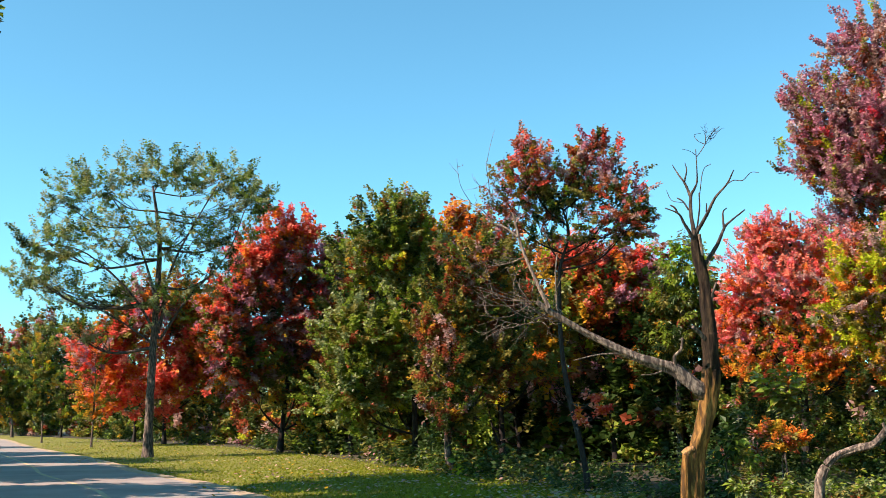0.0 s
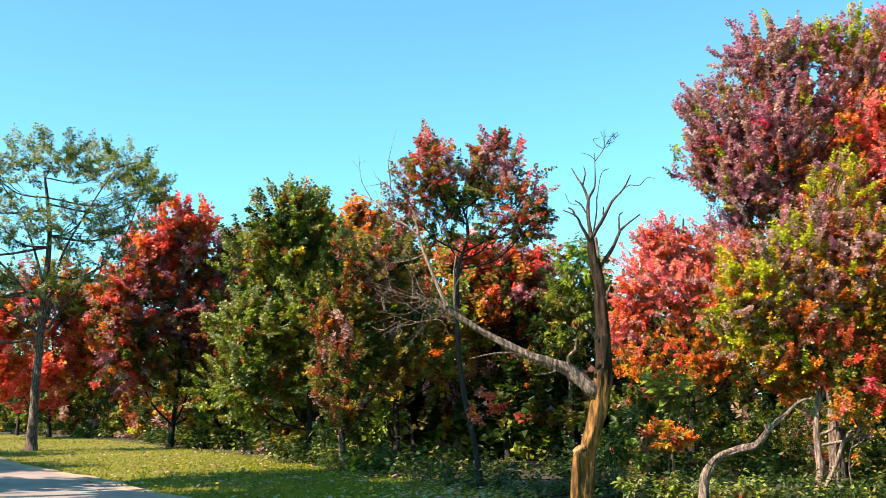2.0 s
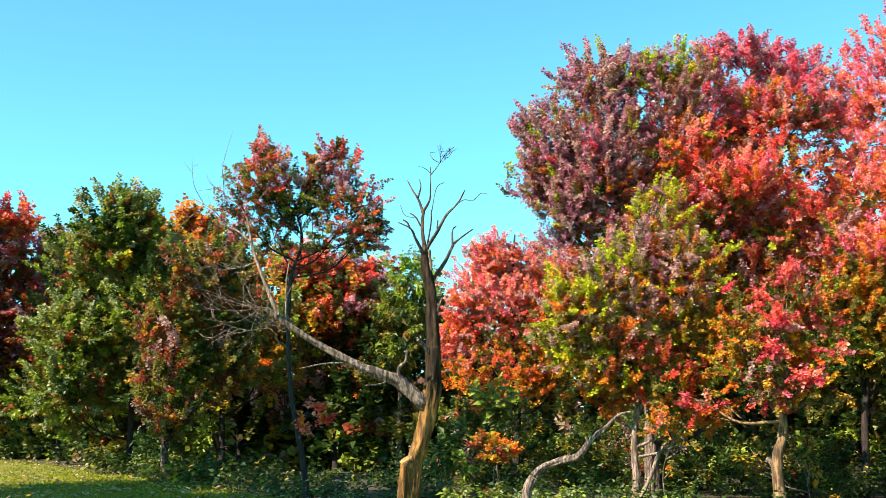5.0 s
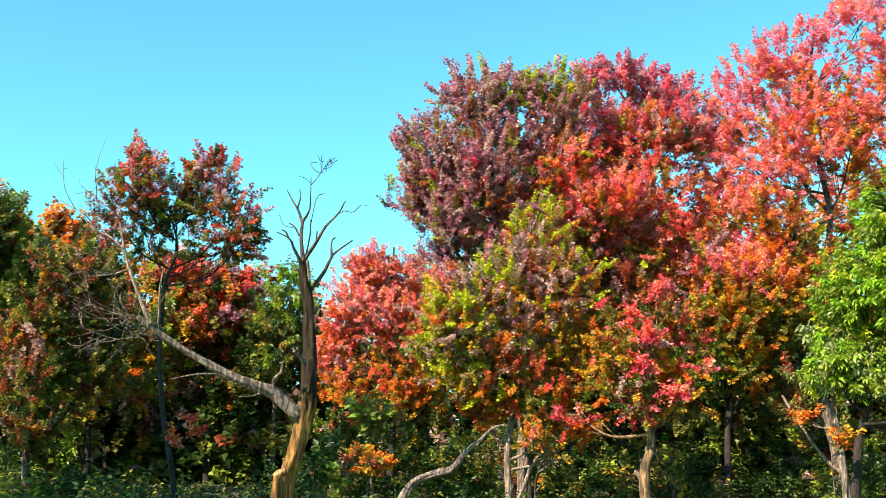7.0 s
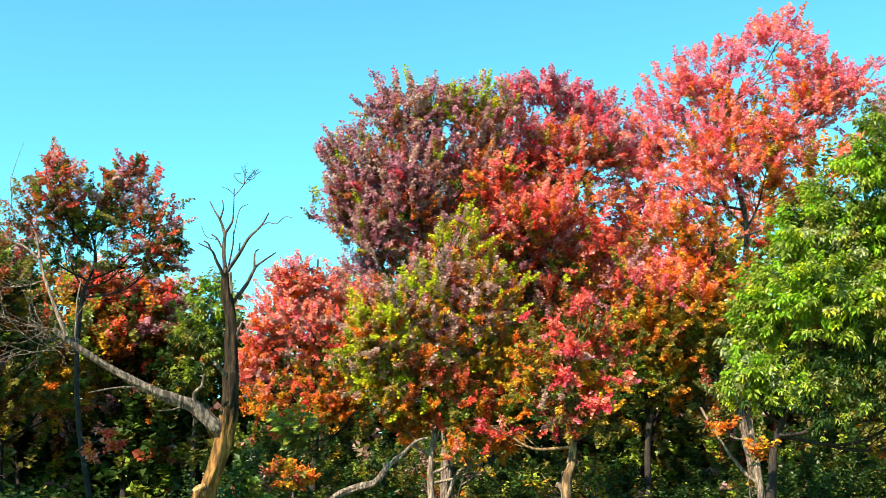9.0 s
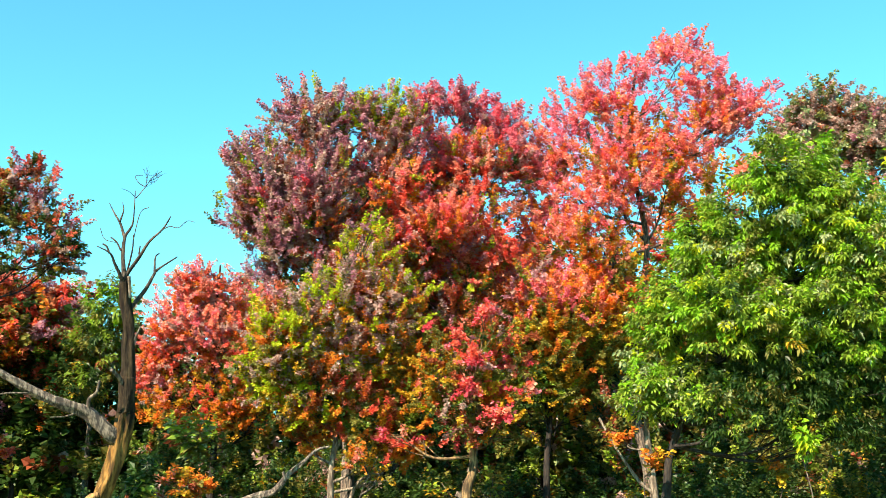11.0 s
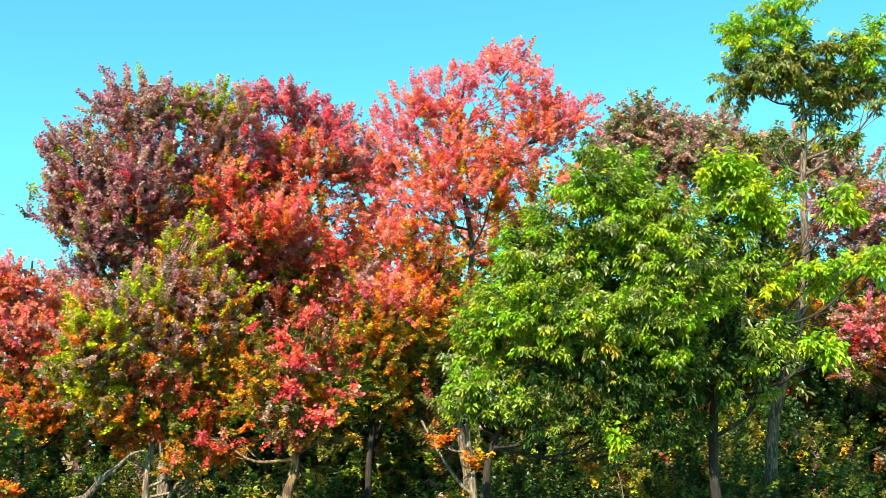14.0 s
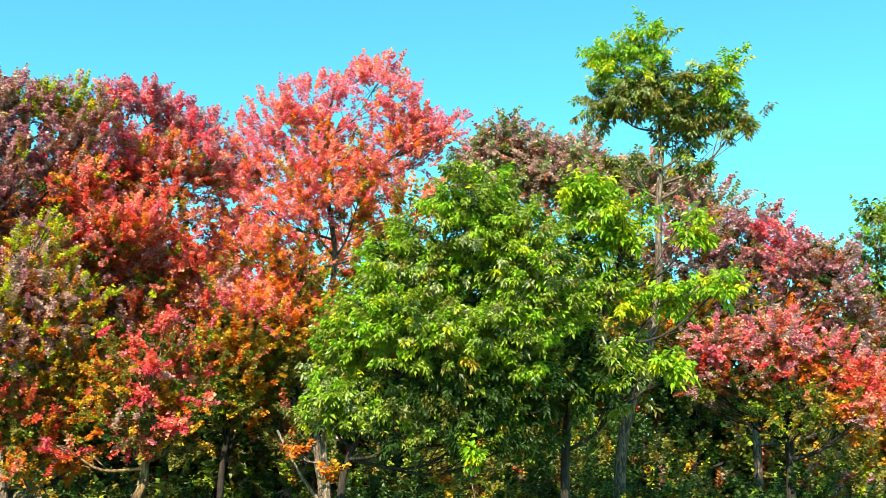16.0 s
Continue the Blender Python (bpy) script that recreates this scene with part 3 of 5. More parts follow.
# ---- trees of the wood, from the road side along its edge ----
tree("tree", "open-crowned tree with thin grey-green leaves on the grass", -12.69, 47.33, [
    (0.21, -1.15, 12.32, 2.3, 1.07, "open", 0.5), (-2.18, -0.05, 11.61, 2.17, 1.23, "open", 0.5),
    (2.8, 0.88, 12.47, 1.92, 1.23, "open", 0.55), (4.08, -0.49, 11.46, 1.28, 1.15, "open", 0.5),
    (-4.3, 0.29, 9.13, 1.92, 1.28, "open", 0.55), (-1.75, -1.18, 9.23, 2.3, 1.41, "open", 0.45),
    (1.38, -0.02, 9.58, 2.3, 1.53, "open", 0.42), (-2.84, 1.13, 7.09, 2.43, 1.02, "open", 0.55),
    (0.48, -0.39, 6.78, 1.53, 1.02, "open", 0.3), (3.6, 0.22, 9.89, 1.41, 1.28, "open", 0.42),
    (-4.91, -0.89, 7.51, 1.28, 0.77, "open", 0.55), (2.4, -0.06, 7.82, 1.53, 1.15, "open", 0.35),
    (4.33, 0.32, 11.34, 1.02, 0.77, "open", 0.4), (-3.91, -0.41, 10.88, 1.02, 0.87, "open", 0.45),
    (-3.23, 0.34, 5.25, 1.79, 0.66, "open", 0.4)],
    lean=[(0.02, -0, 2.59), (0.14, -0, 6.03), (0.25, -0, 9.04)], seed=11, low_part=0.93, stems=[([(0.3, -0, 5.29), (-0.07, -0, 7.52), (-0.91, -0.01, 9.76), (-2.11, -0.05, 11.61)], 0.075, 0.02, BARK), ([(0.35, -0, 5.54), (0.74, -0.01, 8.04), (1.73, -0.03, 10.23), (2.86, -0.08, 12.27)], 0.075, 0.02, BARK), ([(0.33, -0, 5.04), (-0.92, -0.01, 7.01), (-2.78, -0.08, 8.69), (-4.41, -0.2, 9.12)], 0.065, 0.018, BARK), ([(0.38, -0, 5.04), (1.57, -0.03, 6.93), (3.12, -0.1, 8.73), (4.03, -0.17, 11.2)], 0.065, 0.018, BARK), ([(0.3, -0, 4.67), (-1.28, -0.02, 5.77), (-3.06, -0.1, 6.71), (-4.86, -0.24, 7.39)], 0.055, 0.015, BARK)], kind="small", r=0.2, branches=12, ragged=0.3, bark=BARK, density=1.45, trunk_top=11.85, scale=0.85, bridges=False)
tree("tree", "red and orange autumn tree at the wood's edge", -17.7, 69.79, [
    (-3.96, -1.09, 5.2, 1.95, 2.25, "scarlet_top", 0.9), (0.2, -0, 5.21, 2.33, 2.82, "scarlet_top", 0.9),
    (1.91, 1.1, 7.77, 2.25, 2.44, "orange", 0.9), (-1.99, -0.69, 8.1, 2.63, 2.25, "dark_red", 0.8),
    (0.44, 0.56, 9.23, 2.25, 1.88, "golden", 0.8), (-1.83, -1.71, 3.07, 3.38, 1.5, "scarlet_top", 0.7),
    (2.87, -0.06, 4.85, 2.07, 2.82, "orange", 0.9), (-2.98, 0.69, 6.64, 1.5, 1.5, "golden", 0.8),
    (3.7, -0.56, 8.16, 1.88, 2.25, "orange", 0.8), (-5.02, 0.14, 6.26, 1.28, 1.5, "scarlet_top", 0.8)],
    lean=[], seed=12, kind="broad_far", r=0.13, scale=1.65, bark=BARK_DARK_SHADED)
tree("tree", "dark red maple with a bright scarlet top", -7.78, 52.43, [
    (0.15, -0.86, 10.53, 1.71, 0.94, "scarlet_top", 1.43), (-1.6, -0.02, 8.69, 1.52, 1.38, "scarlet", 1.3),
    (0.58, 1.03, 8.43, 2.07, 1.94, "dark_red", 1.43), (-1.56, -0.54, 6.43, 2.07, 2.07, "dark_red", 1.3),
    (1.15, 0.47, 5.89, 1.94, 2.21, "dark_red", 1.43), (-1.79, -0.86, 3.99, 1.66, 1.94, "red_brown", 1.17),
    (0.9, -0.01, 3.44, 1.8, 1.66, "dark_mixed", 1.04), (2.78, 0.48, 8.16, 1.11, 1.94, "scarlet", 1.04),
    (2.38, -0.4, 6.16, 1.38, 2.21, "dark_red", 1.17), (2.53, 0.29, 3.42, 1.38, 1.66, "dark_mixed", 1.04),
    (-2.61, -0.62, 5.34, 1.11, 2.21, "red_brown", 1.04),
    (3.0, 0.3, 9.4, 1.3, 1.2, "dark_red", 1.1), (3.9, 0.5, 8.4, 1.2, 1.5, "dark_red", 1.0), (3.6, 0.4, 5.6, 1.3, 1.8, "red_brown", 1.0)],
    lean=[], seed=13, kind="broad_far", r=0.13, scale=1.4, bark=BARK_DARK_SHADED)
tree("tree", "green tree with pale undersides at the wood's edge", -1.18, 36.98, [
    (-0.68, -0.68, 8.05, 1.35, 1.12, "tree_green", 1.25), (0.01, -0, 8.55, 0.77, 0.77, "tree_green", 1.25),
    (-1.55, 0.64, 6.92, 1.35, 1.35, "tree_green", 1.25), (0.39, -0.29, 6.72, 1.16, 1.54, "tree_green", 1.25),
    (-1.75, 0.32, 4.4, 1.45, 1.35, "pale_green", 1.25), (-1.93, -0.63, 2.49, 1.16, 1.26, "pale_green", 1.38),
    (-0.01, -0, 4.39, 1.35, 1.54, "tree_green", 1.25), (-0.6, 0.57, 2.48, 1.16, 1.16, "tree_green", 1.12),
    (-1.94, -0.32, 4.21, 1.06, 1.16, "pale_green", 0.75)],
    lean=[(0.25, -0, 0.96)], seed=14, kind="broad", scale=1.55, r=0.13, bark=BARK_DARK_SHADED)
tree("tree", "orange-topped tree deep in the wood", 0.42, 52, [
    (-0, -0.61, 10.78, 1.22, 0.81, "orange", 1.3), (-0.16, -0, 9.11, 1.63, 1.63, "red_brown", 1.3),
    (0.92, 0.81, 7.94, 1.63, 1.9, "red_brown", 1.2), (2.04, -0.41, 9.5, 1.49, 1.36, "red_brown", 1.2),
    (-2.36, 0.42, 7.97, 1.9, 2.17, "dark_mixed", 1.2), (-4.26, -1.12, 6.34, 1.9, 2.17, "dark_mixed", 1.2),
    (2.83, -0.08, 8.18, 1.36, 1.63, "red_orange", 1.1),
    (-0.3, 0, 6.0, 1.9, 1.7, "dusky_brown", 1.2)],
    lean=[], seed=15, kind="broad_far", r=0.14, scale=1.5)
tree("tree", "dusky brown and olive tree in shade", 0.25, 31, [
    (0.72, -0.57, 5.9, 1.13, 0.97, "dusky_brown", 1.17), (0.05, -0, 4.73, 1.21, 1.13, "dusky_brown", 1.3),
    (1.35, 0.54, 4.71, 1.13, 1.13, "dusky_brown", 1.17), (0.03, -0.28, 2.95, 1.13, 1.13, "dusky_brown", 1.3),
    (1.32, 0.21, 3.1, 0.97, 1.13, "dusky_brown", 1.17), (0.01, -0.44, 1.6, 0.89, 0.81, "dusky_brown", 1.17),
    (-0.77, -0.01, 3.77, 0.65, 0.97, "dusky_brown", 0.78)],
    lean=[(-0.12, -0, 0.9)], seed=16, kind="broad", scale=1.3, r=0.14)
tree("tree", "slender maple with a thin red-brown crown", 3.03, 22.8, [
    (-1.19, -0.4, 6.75, 0.74, 0.7, "red_brown", 0.68), (0.27, -0, 6.82, 0.7, 0.7, "maple_brown", 0.72),
    (-1.11, 0.15, 7.25, 0.36, 0.38, "dark_red", 0.59), (0.23, -0.12, 7.32, 0.46, 0.36, "dark_red", 0.59),
    (-0.35, 0.27, 6.32, 1.08, 0.72, "dark_mixed", 0.72), (0.73, -0.38, 6.06, 0.74, 0.79, "maple_brown", 0.68),
    (1, -0.02, 5.53, 0.5, 0.48, "dark_mixed", 0.68), (-1.62, 0.24, 6.17, 0.6, 0.72, "maple_brown", 0.59),
    (1.31, -0.13, 5.95, 0.36, 0.29, "dark_mixed", 0.51), (-0.85, 0.16, 5.6, 0.72, 0.48, "dark_mixed", 0.51),
    (0.35, -0.3, 5.44, 0.6, 0.41, "dark_mixed", 0.47), (0.14, -1, 1.94, 0.11, 0.1, "scarlet_top", 1),
    (0.27, -1, 1.67, 0.11, 0.08, "scarlet_top", 1), (-0.15, -1, 1.53, 0.08, 0.07, "scarlet_top", 1)],
    lean=[(-0.15, -0, 0.82), (-0.41, -0, 2.1), (-0.52, -0.01, 3.17), (-0.51, -0.01, 4.61)], seed=17, trunk_top=6.2, kind="broad", scale=0.92, r=0.075, branches=12, ragged=0.38, bark=BARK_DARK_SHADED, density=1.25, shoot_run=3, bridges=False)
tree("tree", "red maple in the wood behind the dead tree", 5.89, 37.54, [
    (-0.94, -0.61, 7.03, 1.19, 0.71, "scarlet", 1.1), (1.01, -0.01, 6.83, 1.19, 0.79, "dark_red", 1),
    (-2.53, 0.46, 6.93, 1.09, 0.71, "red_orange", 1), (0.01, -0.45, 6.16, 1.78, 0.99, "red_brown", 1.1),
    (-0.02, 0.45, 5.23, 1.78, 1.19, "red_orange", 1.2), (-1.4, -0.62, 4.97, 1.19, 1.39, "golden", 1.1),
    (1.3, -0.02, 4.51, 1.19, 1.39, "red_orange", 1.1), (-0.28, 0.89, 3.38, 1.78, 1.19, "dark_mixed", 0.9),
    (-2.96, -0.41, 5.4, 1.19, 1.19, "red_orange", 1), (-3.2, 0.16, 3.62, 1.19, 1.39, "dark_mixed", 1),
    (1.43, -0.52, 3.06, 0.99, 0.99, "golden", 0.8)],
    lean=[], seed=18, kind="broad_far", bark=BARK_DARK_SHADED, r=0.09, scale=1.15)
tree("tree", "green tree showing through the wood", 7.6, 35.19, [
    (0.44, -0.52, 6.36, 1.03, 0.79, "lance_green", 1), (-0.07, -0, 5.08, 0.94, 1.13, "tree_green", 1),
    (0.85, 0.37, 5.42, 0.75, 0.94, "tree_green", 0.9), (-0.3, -0.24, 3.79, 0.94, 0.94, "understory", 0.8)],
    lean=[], seed=19, kind="lance", scale=1.3, r=0.12)
tree("tree", "pinkish red maple with fine twigs", 9.68, 29.45, [
    (0.9, 0.3, 7.0, 0.9, 0.4, "pink_haze", 0.12), (-0.61, -0.45, 6.51, 0.89, 0.52, "pink_haze_red", 1.1), (-0.99, -0.02, 5.52, 1.13, 0.89, "pink_haze", 1),
    (0.47, 0.6, 5.88, 1.21, 0.89, "pink_haze", 1.1), (1.69, -0.27, 6.06, 0.89, 0.89, "pink_haze", 1),
    (-1.45, 0.17, 4.74, 0.81, 0.81, "pink_haze_red", 0.9), (-0.08, -0.65, 4.77, 1.29, 0.89, "pink_haze_red", 0.9),
    (1.21, -0.02, 5.04, 0.97, 0.97, "coral_low", 0.9), (-0.85, 0.59, 3.55, 1.21, 0.73, "coral_low", 0.8),
    (0.43, -0.25, 3.41, 0.97, 0.65, "coral_low", 0.9), (-1.75, 0.11, 4.01, 0.65, 0.81, "pink_haze_red", 0.9),
    (-1.35, -0.3, 2.75, 0.8, 0.5, "orange", 0.8), (-0.1, -0.2, 2.5, 1.0, 0.5, "coral_low", 0.8), (1.2, 0.2, 2.8, 0.8, 0.6, "orange", 0.7)],
    lean=[(0.07, -0, 1.81), (-0.05, -0, 3.56)], seed=20, kind="broad", scale=1.0, r=0.12, branches=18, bark=BARK_DARK_SHADED, shoot_run=2, density=0.8)
tree("tree", "tall plum-purple maple with yellow sprigs", 11.08, 23.52, [
    (-1.2, -0.54, 9.83, 1.02, 0.81, "purple", 1), (-2.17, -0.09, 8.63, 1.02, 1.02, "purple", 1),
    (-2.7, 0.21, 7.47, 0.71, 0.54, "purple", 0.9), (-0.7, -0.31, 8.57, 1.22, 1.09, "purple", 1),
    (-2.08, 0.15, 7.13, 0.95, 0.61, "purple", 0.8), (0.49, -0.41, 9.97, 0.81, 0.68, "yellow_sprig", 1),
    (0.69, -0.01, 8.73, 0.81, 0.95, "purple", 0.9), (-0.69, 0.6, 7, 1.22, 0.95, "dark_red", 1),
    (-3.01, -0.25, 8.83, 0.3, 0.35, "purple", 0.8), (-0.36, 0.17, 10.12, 0.68, 0.57, "purple", 1),
    (1.18, -0.37, 9.52, 0.68, 0.81, "purple", 0.9), (0.41, -0, 6.72, 0.95, 1.09, "dark_red", 0.9),
    (-1.79, 0.41, 6.29, 0.95, 0.68, "purple", 0.9), (-0.55, -0.28, 5.88, 1.09, 0.68, "red_brown", 0.9),
    (-2.0, -0.6, 7.95, 0.9, 0.7, "purple", 1), (-1.6, -0.7, 6.9, 0.8, 0.6, "purple", 0.9), (-1.0, -0.8, 7.7, 0.9, 0.8, "purple", 1),
    (0.3, -0.9, 6.1, 0.95, 0.8, "yellow_brown", 0.9), (1.0, -0.9, 5.2, 0.9, 0.8, "yellow_brown", 0.9), (0.4, -1.0, 4.5, 0.9, 0.7, "yellow_brown", 0.8)],
    lean=[(-0.07, -0, 2.62), (-0.34, -0, 4.5)], seed=21, r=0.17, up=0.8, ragged=0.36, density=1.08)
tree("tree", "magenta-topped red maple with a knobby trunk", 14.06, 23.05, [
    (-0.66, -0.43, 10.7, 0.85, 0.48, "magenta", 1), (0.68, -0.01, 10.18, 0.92, 0.7, "magenta", 0.95),
    (-1.03, 0.47, 9.43, 0.99, 0.85, "magenta", 0.9), (-0.04, -0.32, 9.07, 1.27, 0.85, "scarlet", 1),
    (-1.04, 0.26, 8.36, 1.13, 0.85, "scarlet", 1), (0.21, -0.56, 7.6, 1.13, 0.99, "scarlet", 0.9),
    (-1.2, -0.03, 6.9, 0.99, 0.85, "scarlet", 0.9), (-0.09, 0.49, 6.17, 0.99, 0.85, "scarlet", 0.8),
    (-1.35, -0.32, 5.75, 1.13, 0.85, "red_brown", 0.8), (1.15, 0.19, 6.57, 0.85, 0.85, "scarlet", 0.7),
    (0.79, -0.36, 8.89, 0.7, 0.85, "dark_red", 0.8), (0.05, -0, 10.51, 0.7, 0.51, "magenta", 0.9),
    (1.43, 0.31, 9.4, 0.7, 0.85, "magenta", 0.9), (-1.45, -0.18, 10.5, 0.56, 0.51, "magenta", 0.8),
    (-1.75, -1.66, 8.08, 0.78, 0.7, "scarlet", 1), (-0.77, -1.61, 7.19, 0.85, 0.7, "coral", 1),
    (-2.19, -1.49, 6.62, 0.7, 0.63, "scarlet", 0.9),
    (-0.3, -0.9, 5.2, 1.0, 0.8, "red_brown", 0.9), (0.3, -0.9, 4.2, 0.95, 0.7, "golden", 0.8), (-1.2, -1.0, 6.2, 0.85, 0.7, "red_brown", 0.9),
    (0.1, -1.0, 6.4, 0.8, 0.7, "scarlet", 0.9), (-1.0, -0.9, 4.2, 0.9, 0.7, "yellow_brown", 0.8)],
    lean=[(-0.05, -0, 0.93), (0.13, -0, 1.73), (0.11, -0, 3.78)], seed=22, r=0.15, up=0.6, ragged=0.34, bark=BARK_PALE, density=0.95)
tree("tree", "yellow-green and russet maple leaning over its stem", 9.13, 20.56, [
    (-1.02, -0.4, 4.1, 0.76, 0.82, "yellow_edge", 1), (-0.09, -0, 4.7, 1.06, 0.7, "yellow_brown", 1),
    (0.86, 0.39, 5.18, 0.82, 0.7, "yellow_brown", 1), (-0.43, -0.25, 3.17, 1, 0.82, "yellow_edge", 1.1),
    (0.74, 0.22, 3.88, 0.94, 0.82, "yellow_brown", 1), (-1.37, -0.28, 3.39, 0.47, 0.65, "yellow_edge", 0.9),
    (0.51, -0.01, 2.71, 0.94, 0.7, "red_orange", 0.8), (-0.54, 0.29, 2.24, 0.59, 0.53, "orange", 0.8),
    (0.85, -0.16, 1.8, 0.59, 0.41, "golden", 0.6), (0.38, 0.07, 6.11, 0.28, 0.47, "yellow_sprig", 0.5),
    (0.86, -0.16, 6.42, 0.28, 0.33, "yellow_sprig", 0.6), (1.33, -0.04, 4.83, 0.82, 0.7, "yellow_brown", 0.7),
    (1.55, 0.3, 3.65, 0.7, 0.7, "golden", 0.7),
    (1.55, 0.3, 2.6, 0.75, 0.65, "red_orange", 1.0), (1.65, 0.3, 1.9, 0.55, 0.4, "orange", 0.8)],
    lean=[(0.17, 0, 0.43), (0.14, 0, 1.34), (0.25, 0, 2.3), (0.33, 0, 3.64)], seed=23, r=0.09, trunk_top=5.18, bark=BARK_PALE, ragged=0.36, stems=[([(0.25, -0.05, 0.2), (0.45, -0.05, 0.6), (0.59, -0.05, 0.99), (0.72, -0.05, 1.2), (1.06, -0.05, 1.4)], 0.05, 0.025, BARK_PALE), ([(0.46, 0.2, -0.1), (0.55, 0.2, 1.34), (0.52, 0.2, 2.2)], 0.05, 0.035, BARK)], scale=0.92, density=1.25)
tree("tree", "small maple hung with crimson sprigs", 11.49, 18.76, [
    (-0.35, -0.29, 4.02, 0.57, 0.34, "crimson", 0.42), (0.19, -0, 3.4, 0.57, 0.41, "crimson", 0.3),
    (0.07, 0.43, 2.93, 0.86, 0.41, "crimson", 0.38), (-0.27, -0.17, 2.26, 0.69, 0.37, "crimson", 0.42),
    (0.96, 0.09, 3.56, 0.46, 0.3, "crimson", 0.35), (1.11, -0.22, 3.04, 0.38, 0.18, "crimson", 0.5),
    (-1.38, -0.04, 2.08, 0.46, 0.28, "crimson", 0.45), (0.42, 0.4, 3.85, 0.8, 0.69, "red_brown", 0.7),
    (-0.7, -0.18, 3.15, 0.69, 0.8, "golden", 0.8), (0.19, 0.23, 3.17, 0.92, 0.92, "golden", 0.6),
    (-0.3, -0.5, 2.45, 0.8, 0.5, "dark_mixed", 0.6), (0.6, -0.3, 2.3, 0.7, 0.45, "golden", 0.5), (0.3, -0.75, 4.5, 0.3, 0.2, "crimson", 0.9),
    (-0.1, -0.8, 3.05, 0.26, 0.16, "crimson", 1.0), (0.5, -0.8, 2.55, 0.34, 0.17, "crimson", 1.0), (0.1, -0.8, 3.6, 0.3, 0.18, "crimson", 1.0)],
    lean=[(-0.07, -0, 0.94), (0.07, -0, 1.49), (0.03, -0, 2.04)], seed=24, r=0.13, bark=BARK_TAN, up=0.1, ragged=0.45, trunk_top=3.04, stems=[([(-0.06, -0, 0.71), (-0.18, -0, 0.92), (-0.28, -0, 0.98)], 0.07, 0.06, BARK_PALE), ([(0.05, -0, 1.82), (0.45, -0, 2.48), (0.89, -0.02, 2.87), (1.17, -0.03, 3.04)], 0.04, 0.01, BARK)], bridges=False, low_part=0.8)
tree("tree", "golden olive maple standing between the red trees", 15.1, 21.17, [
    (0.1, -0.48, 4.48, 0.95, 0.88, "golden", 1), (-0.52, -0.01, 5.45, 0.88, 0.81, "red_brown", 1),
    (0.69, 0.5, 3.43, 1.02, 0.88, "golden", 0.9), (-0.07, -0.24, 3.3, 0.95, 0.75, "understory_gold", 0.9),
    (1.23, 0.17, 4.59, 0.81, 0.81, "golden", 0.9), (0.38, -0.41, 5.43, 0.81, 0.68, "coral", 0.8),
    (-0.67, -0.01, 4.76, 0.68, 0.68, "golden", 0.8), (1.01, 0.32, 5.41, 0.68, 0.68, "coral_low", 0.8),
    (-0.96, -0.19, 3.43, 0.68, 0.68, "understory_gold", 0.7)],
    lean=[(-0.02, -0, 1.62)], seed=25, r=0.1, bark=BARK_DARK_SHADED, trunk_top=4.48)
tree("tree", "tall coral-pink maple with an airy top", 17.61, 20.47, [
    (0.95, -0.58, 11.46, 1.13, 0.85, "coral_top", 0.62), (-0.63, -0.01, 11.09, 1.06, 0.85, "coral_top", 0.65),
    (2.18, 0.33, 10.61, 0.85, 0.78, "coral_top", 0.62), (2.78, -0.3, 10.31, 0.63, 0.48, "coral_top", 0.58),
    (3.17, -0.12, 10.94, 0.25, 0.2, "coral_top", 0.5), (0.83, -0.29, 12.05, 0.56, 0.39, "coral_top", 0.5),
    (-1.79, -0.06, 10.49, 0.85, 0.85, "coral_top", 0.7), (-0.22, 0.67, 9.83, 1.34, 0.99, "coral", 0.85),
    (1.32, -0.31, 9.75, 1.13, 0.99, "coral", 0.75), (-2.38, 0.16, 9.14, 1.06, 0.92, "coral", 0.9),
    (-0.82, -0.65, 8.51, 1.27, 0.99, "coral", 0.95), (0.59, -0.01, 8.46, 1.13, 0.85, "coral_low", 0.8),
    (-2.54, 0.44, 7.66, 1.13, 0.85, "coral", 0.85), (-1.13, -0.31, 7.05, 1.13, 0.85, "coral_low", 0.7),
    (-1.28, 0.22, 6.05, 0.99, 0.85, "coral", 0.75), (-1.99, -0.43, 5.48, 0.7, 0.56, "coral", 0.7),
    (-0.46, -0, 5.61, 0.99, 0.85, "coral_low", 0.8), (-0.07, 0.49, 4.48, 0.99, 0.85, "golden", 0.8)],
    lean=[(-0.02, -0, 1.22), (-0.37, -0, 3.24), (-0.18, -0, 5.46), (0.06, -0, 7.03)], seed=26, r=0.15, branches=18, ragged=0.42, bark=BARK, up=0.7, scale=1.0, density=0.88, shoot_run=2)
